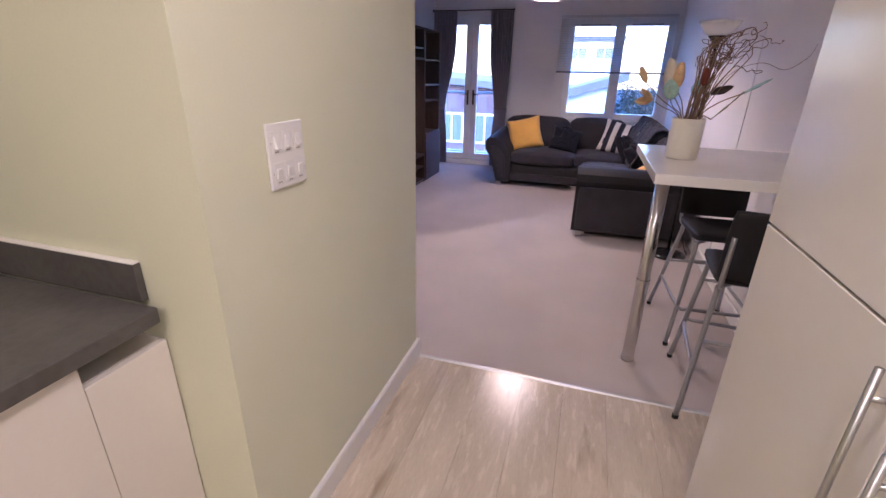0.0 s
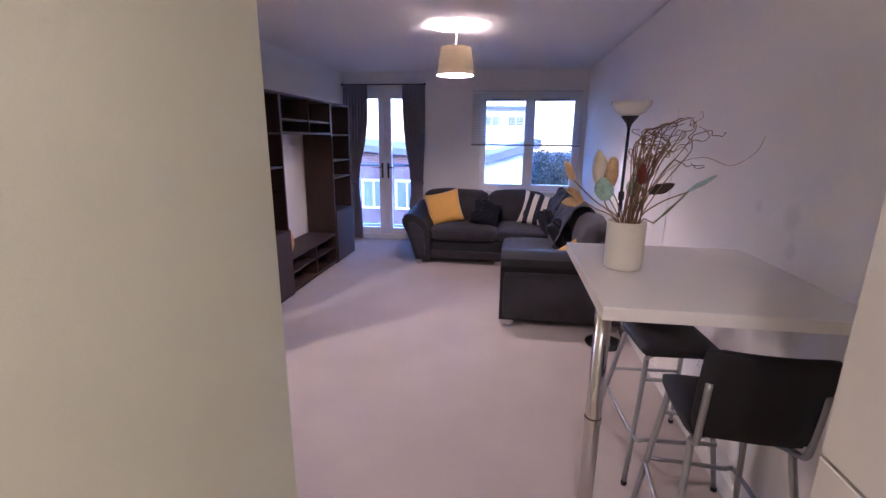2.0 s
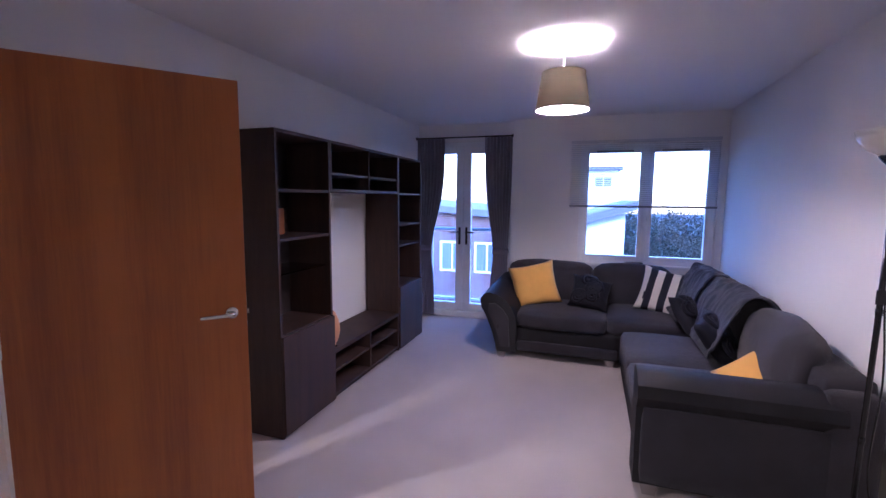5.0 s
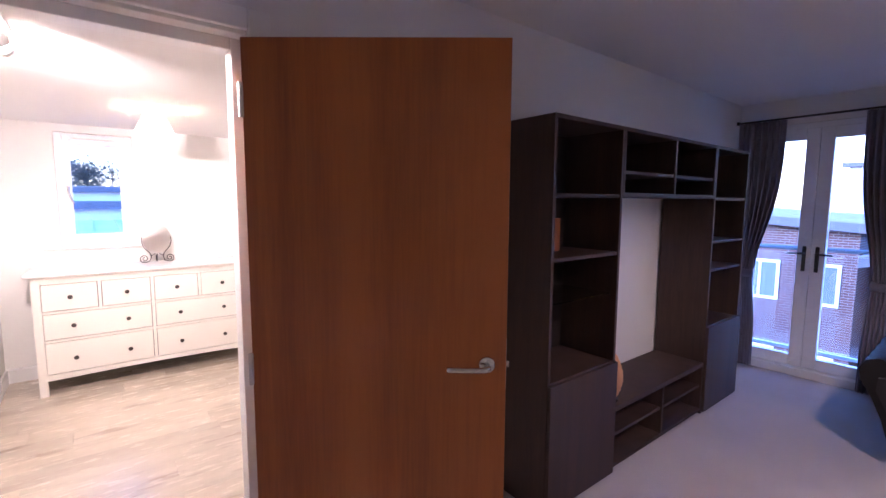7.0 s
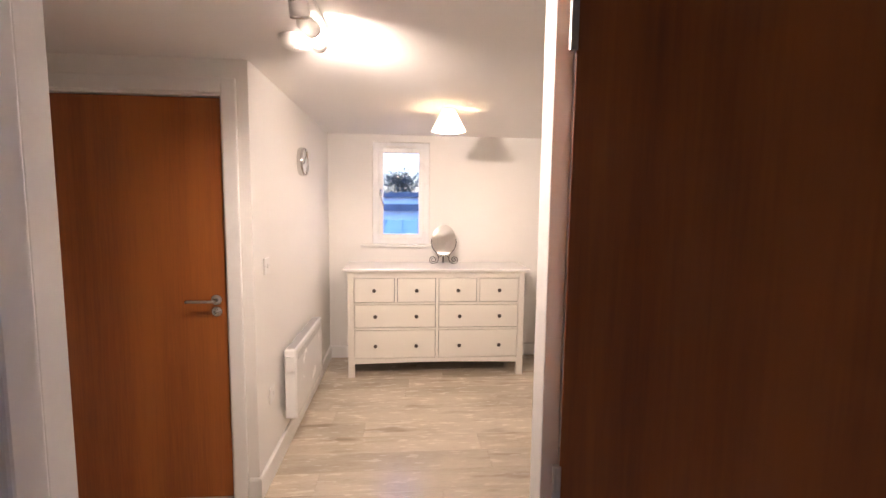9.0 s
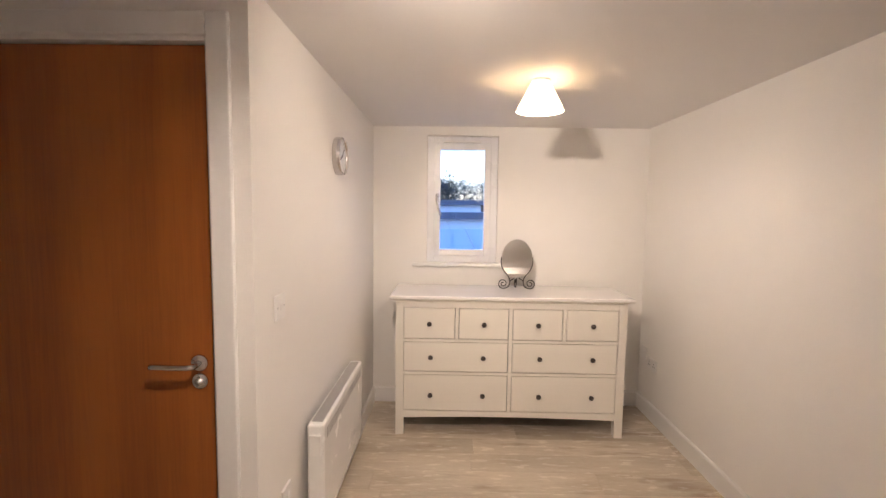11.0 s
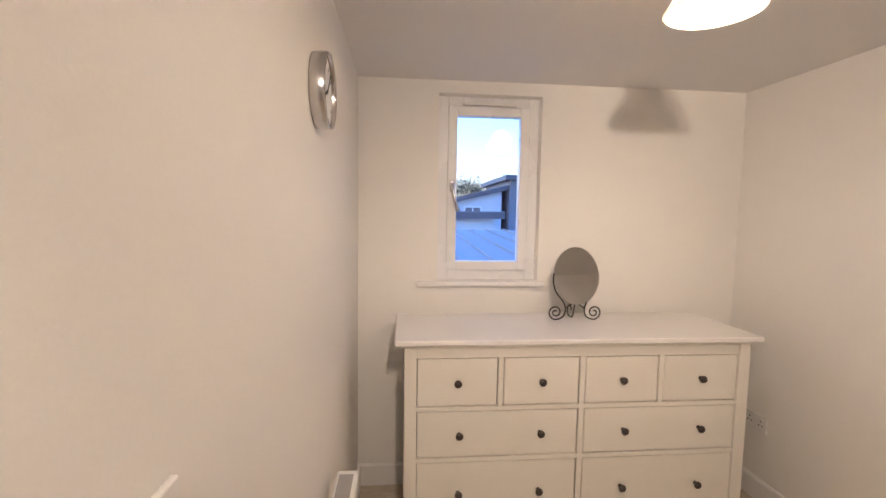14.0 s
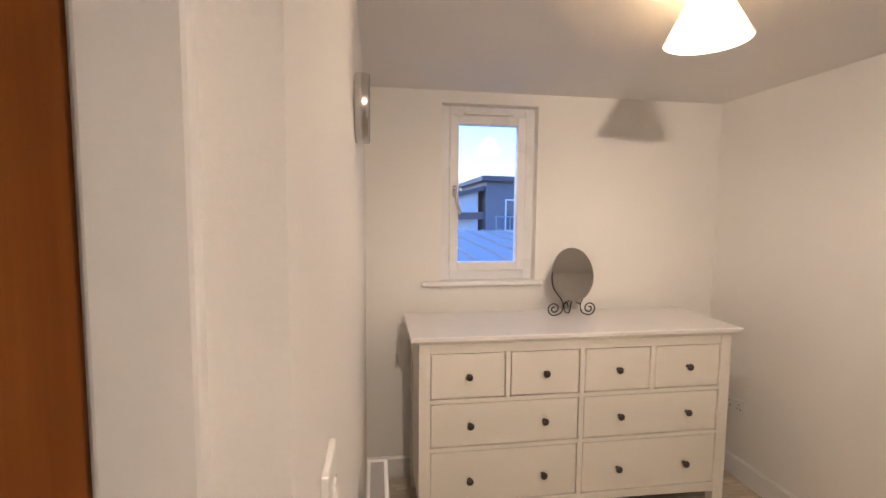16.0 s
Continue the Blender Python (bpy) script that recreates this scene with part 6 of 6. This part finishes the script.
def house(name, label, x0, y0, x1, y1, base, eaves, ridge, slope, m_wall, windows=(), over=0.35):
    """A block with a single-pitch roof. slope: 'x+' rises towards +x, and so on. windows: (face, u, z, w, h)."""
    e = empty(name, 0, 0, 0, 0, label, "building")
    hz = {"x+": (eaves, ridge, ridge, eaves), "x-": (ridge, eaves, eaves, ridge), "y+": (eaves, eaves, ridge, ridge), "y-": (ridge, ridge, eaves, eaves)}[slope]
    c = ((x0, y0), (x1, y0), (x1, y1), (x0, y1))
    bm = bmesh.new()
    lo, hi = [bm.verts.new((*p, base)) for p in c], [bm.verts.new((*p, z)) for p, z in zip(c, hz)]
    for i in range(4):
        bm.faces.new((lo[i], lo[(i + 1) % 4], hi[(i + 1) % 4], hi[i]))
    bm.faces.new(hi)
    bm.faces.new(lo[::-1])
    part("wall", bm, m_wall, e)
    bm = bmesh.new()
    k = (ridge - eaves) / ((x1 - x0) if slope[0] == "x" else (y1 - y0))
    def zat(x, y):
        return {"x+": eaves + k * (x - x0), "x-": ridge - k * (x - x0), "y+": eaves + k * (y - y0), "y-": ridge - k * (y - y0)}[slope]
    oc = ((x0 - over, y0 - over), (x1 + over, y0 - over), (x1 + over, y1 + over), (x0 - over, y1 + over))
    a, b = [bm.verts.new((*p, zat(*p) + 0.004)) for p in oc], [bm.verts.new((*p, zat(*p) + 0.26)) for p in oc]
    for i in range(4):
        bm.faces.new((a[i], a[(i + 1) % 4], b[(i + 1) % 4], b[i]))
    bm.faces.new(b)
    bm.faces.new(a[::-1])
    roof = part("roof", bm, M_ROOF if "metal" in name else M_FASCIA, e, "dark grey roof and fascia")
    bm = bmesh.new()
    n = int((y1 - y0 + 2 * over) / 0.5) if slope[0] == "x" else int((x1 - x0 + 2 * over) / 0.5)
    for i in range(n + 1):
        if slope[0] == "x":
            y = y0 - over + i * (y1 - y0 + 2 * over) / n
            p, q = (x0 - over, y), (x1 + over, y)
        else:
            x = x0 - over + i * (x1 - x0 + 2 * over) / n
            p, q = (x, y0 - over), (x, y1 + over)
        tube([(*p, zat(*p) + 0.28), (*q, zat(*q) + 0.28)], 0.03, 4, bm=bm)
    part("roof_seams", bm, M_ROOF, roof)
    for face, u, z, w, h in windows:
        if face == "s":
            pl = lambda a_, d, v: (a_, y0 - d, v)
        elif face == "e":
            pl = lambda a_, d, v: (x1 + d, a_, v)
        elif face == "w":
            pl = lambda a_, d, v: (x0 - d, a_, v)
        wn_ = part("window", bar_frame(u - w / 2, z, u + w / 2, z + h, 0.09, 0.0, 0.06, pl), M_UPVC, e, "white framed window")
        part("pane", plate(u - w / 2 + 0.08, z + 0.08, u + w / 2 - 0.08, z + h - 0.08, 0.01, 0.03, pl), M_PANE_DARK, wn_)
        part("glazing_bar", plate(u - 0.035, z + 0.08, u + 0.035, z + h - 0.08, 0.031, 0.055, pl), M_UPVC, wn_)
    return e


# seen through the balcony doors and the sofa window
house("brick_apartment_block", "red brick apartment block with white windows", -16.0, 19.0, -3.0, 27.0, GROUND, 0.75, 1.75, "x-", M_BRICK,
      [("s", x, z, 1.05, 1.25) for x in (-12.4, -9.9, -7.5, -5.3, -3.85) for z in (-4.2, -1.45)])
house("rendered_house", "white rendered house with a sloping dark roof", -2.3, 17.0, 1.05, 24.0, GROUND, 0.10, 1.12, "x+", M_RENDER, [("s", 0.4, -1.75, 0.8, 1.3), ("s", 0.4, -4.4, 0.8, 1.2)])
house("rendered_apartments", "pale rendered apartment block far behind", -7.0, 40.0, 1.9, 50.0, GROUND, 3.9, 4.2, "y+", M_RENDER,
      [("s", x, z, 1.4, 0.9) for x in (-5.6, -3.0, -1.2, 0.8) for z in (-0.2, 2.5)])
# seen through the hall window
house("metal_roof_outbuilding", "low grey seamed metal roof close below the window", -15.5, -5.0, -9.2, 12.0, GROUND, 0.48, 0.72, "x-", M_RENDER)
house("rendered_house", "white rendered house with a flat dark-edged roof", -27.0, -8.0, -21.0, 5.6, GROUND, 1.15, 1.25, "y+", M_RENDER, [("e", 3.6, -0.4, 1.0, 0.9)])
house("rendered_house", "white rendered house behind with a low roof", -37.0, -9.0, -30.0, 4.2, GROUND, 1.75, 2.0, "y+", M_RENDER)
house("rendered_house", "white rendered house with a raised sloping roof", -38.0, 4.6, -30.5, 8.0, GROUND, 2.0, 2.85, "y+", M_RENDER, [("e", 6.2, 1.0, 1.1, 0.9)])
cl = house("clad_house", "grey clad house with a balcony", -38.0, 8.4, -30.0, 17.0, GROUND, 3.35, 3.5, "y-", M_GREYRENDER, [("e", 10.2, 0.4, 1.2, 2.0), ("e", 12.6, 0.4, 1.2, 2.0)])
bal = part("balcony", box(-29.98, 8.6, 0.15, -28.6, 16.4, 0.35), M_RENDER, cl, "white balcony slab")
for i in range(10):
    y = 8.7 + i * 0.84
    part("baluster", tube([(-28.66, y, 0.34), (-28.66, y, 1.30)], 0.03, 6), M_STEEL, bal)
part("balcony_rail", tube([(-28.66, 8.6, 1.32), (-28.66, 16.4, 1.32)], 0.04, 8), M_STEEL, bal)


def tree(x, y, h, seed, spread=2.2, label="dark bare-looking winter tree"):
    rnd = random.Random(seed)
    e = empty("tree", x, y, GROUND, rnd.random() * 360, label, "tree", "trees beyond the roofs")
    bm = tube([(0, 0, -0.1), (0.1, 0.05, h * 0.3), (0.0, 0.1, h * 0.6), (0.1, 0.0, h * 0.92)], 0.22, 8, r_end=0.03)
    tips = []
    for k in range(24):
        z = h * rnd.uniform(0.28, 0.88)
        a, L = rnd.random() * 6.28, spread * rnd.uniform(0.5, 1.0) * (1.15 - z / h * 0.6)
        p0, p2 = Vector((0.05, 0.05, z)), Vector((L * math.cos(a), L * math.sin(a), z + L * rnd.uniform(0.4, 0.9)))
        tube(arc_points([p0, (p0 + p2) / 2 + Vector((0, 0, -0.1)), p2], 3), 0.07, 5, bm=bm, r_end=0.015)
        tips += [p2, (p0 + 2 * p2) / 3, p0.lerp(p2, 0.45)]
    part("trunk", bm, M_BARK, e)
    bm = bmesh.new()
    for p in tips + [Vector((0.1, 0, h * 0.95))]:
        for k in range(46):
            d = Vector((rnd.gauss(0, 1), rnd.gauss(0, 1), rnd.gauss(0, 0.8))) * 0.42
            c = p + d
            n1 = Vector((rnd.uniform(-1, 1), rnd.uniform(-1, 1), rnd.uniform(-1, 1))).normalized()
            n2 = n1.orthogonal().normalized()
            s = rnd.uniform(0.05, 0.13)
            bm.faces.new([bm.verts.new(c + s * n1), bm.verts.new(c + s * 0.6 * n2), bm.verts.new(c - s * n1), bm.verts.new(c - s * 0.6 * n2)])
    part("crown", bm, M_LEAF, e, "thin dark foliage")
    return e


first = tree(-52, 2, 11.6, 1, 3.0)
rnd = random.Random(8)
for i in range(26):
    y = -12 + i * 2.1 + rnd.uniform(-1, 1)
    t = copy_thing(first, pose(-55 + rnd.uniform(-5, 5), y, GROUND, 0, 0, rnd.uniform(0, 360)))
for i in range(9):
    t = copy_thing(first, pose(4.0 + i * 2.2 + rnd.uniform(-0.6, 0.6), 48 + rnd.uniform(-4, 4), GROUND - 4.6, 0, 0, rnd.uniform(0, 360)))


def hedge(x0, x1, y, h, leaf, mat, label):
    e_bm = bmesh.new()
    r = random.Random(3)
    for i in range(9000):
        c = Vector((r.uniform(x0, x1), y + r.gauss(0, 0.5), GROUND + h * (1 - r.random() ** 2) * (0.8 + 0.2 * math.sin(r.random() * 9))))
        n1 = Vector((r.uniform(-1, 1), r.uniform(-1, 1), r.uniform(-1, 1))).normalized()
        n2 = n1.orthogonal().normalized()
        s = r.uniform(0.4, 1.1) * leaf
        e_bm.faces.new([e_bm.verts.new(c + s * n1), e_bm.verts.new(c + 0.7 * s * n2), e_bm.verts.new(c - s * n1), e_bm.verts.new(c - 0.7 * s * n2)])
    return tagged(obj("hedge", e_bm, mat), label, "hedge", kind="stuff")


hedge(2.4, 14.0, 24.5, 1.7, 0.13, M_BUSH, "ragged hedge along the car park")
hedge(2.0, 26.0, 54.0, 4.4, 0.42, M_BUSH, "pale line of winter bushes far beyond the car park")


def parked_car(x, y, rz, seed):
    e = empty("parked_car", x, y, GROUND, rz, "parked car in the car park below", "car", "parked cars")
    prof = [(-2.1, 0.35), (2.1, 0.35), (2.12, 0.7), (1.95, 0.86), (1.0, 0.95), (0.45, 1.38), (-1.0, 1.42), (-1.75, 1.0), (-2.1, 0.92)]
    part("body", extrude_profile(prof, "y", -0.85, 0.85, 0.08, 2), M_CAR, e)
    part("side_glass", extrude_profile([(-1.55, 1.0), (0.85, 0.98), (0.40, 1.32), (-0.98, 1.36)], "y", -0.862, 0.862), M_PANE_DARK, e)
    for wx in (-1.3, 1.3):
        for wy in (-0.80, 0.80):
            w = lathe([(0, -0.1), (0.30, -0.1), (0.32, -0.06), (0.32, 0.06), (0.30, 0.1), (0, 0.1)], 20)
            w.transform(pose(wx, wy, 0.325, 90, 0, 0))
            part("wheel", w, M_TYRE, e)
    for sx in (-2.09, 2.09):
        for sy in (-0.6, 0.6):
            part("light", box(sx - 0.04, sy - 0.16, 0.66, sx + 0.04, sy + 0.16, 0.80, 0.02), M_OPAL, e)
    return e


car = parked_car(3.6, 29.5, 90, 1)
for i in range(1, 5):
    copy_thing(car, pose(3.6 + 2.6 * i, 29.5 + 0.3 * (i % 2), GROUND, 0, 0, 90 if i % 2 else -90))


# ---- laminate planks ----
def planks(x0, y0, x1, y1, floor_name, label, seed, w=0.192, length=1.285):
    f = structure(floor_name, box(x0, y0, -0.0155, x1, y1, -0.009), M_DARK, label, "floor")
    r = random.Random(seed)
    cache = {}
    x = x0
    while x < x1 - 0.01:
        xe = min(x + w, x1)
        y = y0 - r.uniform(0, length)
        while y < y1 - 0.005:
            a, b = max(y, y0), min(y + length, y1)
            if b - a > 0.01:
                key = (round(xe - x, 3), round(b - a, 3))
                if key not in cache:
                    g = 0.0003
                    bm = box(-key[0] / 2 + g, -key[1] / 2 + g, -0.010, key[0] / 2 - g, key[1] / 2 - g, 0.0, 0.0007, 1)
                    ob = part("plank", bm, M_PLANK, f)
                    cache[key] = ob.data
                else:
                    ob = new("plank", cache[key])
                    ob.parent = f
                ob.location = ((x + xe) / 2, (a + b) / 2, 0.0)
            y += length
        x += w
    return f


planks(KIT_W, KIT_S, EAST, KW_Y, "floor_kitchen", "pale grey-oak laminate kitchen floor", 1)
planks(PART_X, KW_Y, EAST, PART_END, "floor_kitchen_opening", "pale grey-oak laminate floor by the opening", 2)
planks(HALL_W, HALL_S, HALL_E, HALL_N, "floor_hall", "pale grey-oak laminate hall floor", 3)
planks(HALL_E, DOOR_S, DOOR_X - 0.04, DOOR_N, "floor_doorway", "pale grey-oak laminate in the doorway", 4)
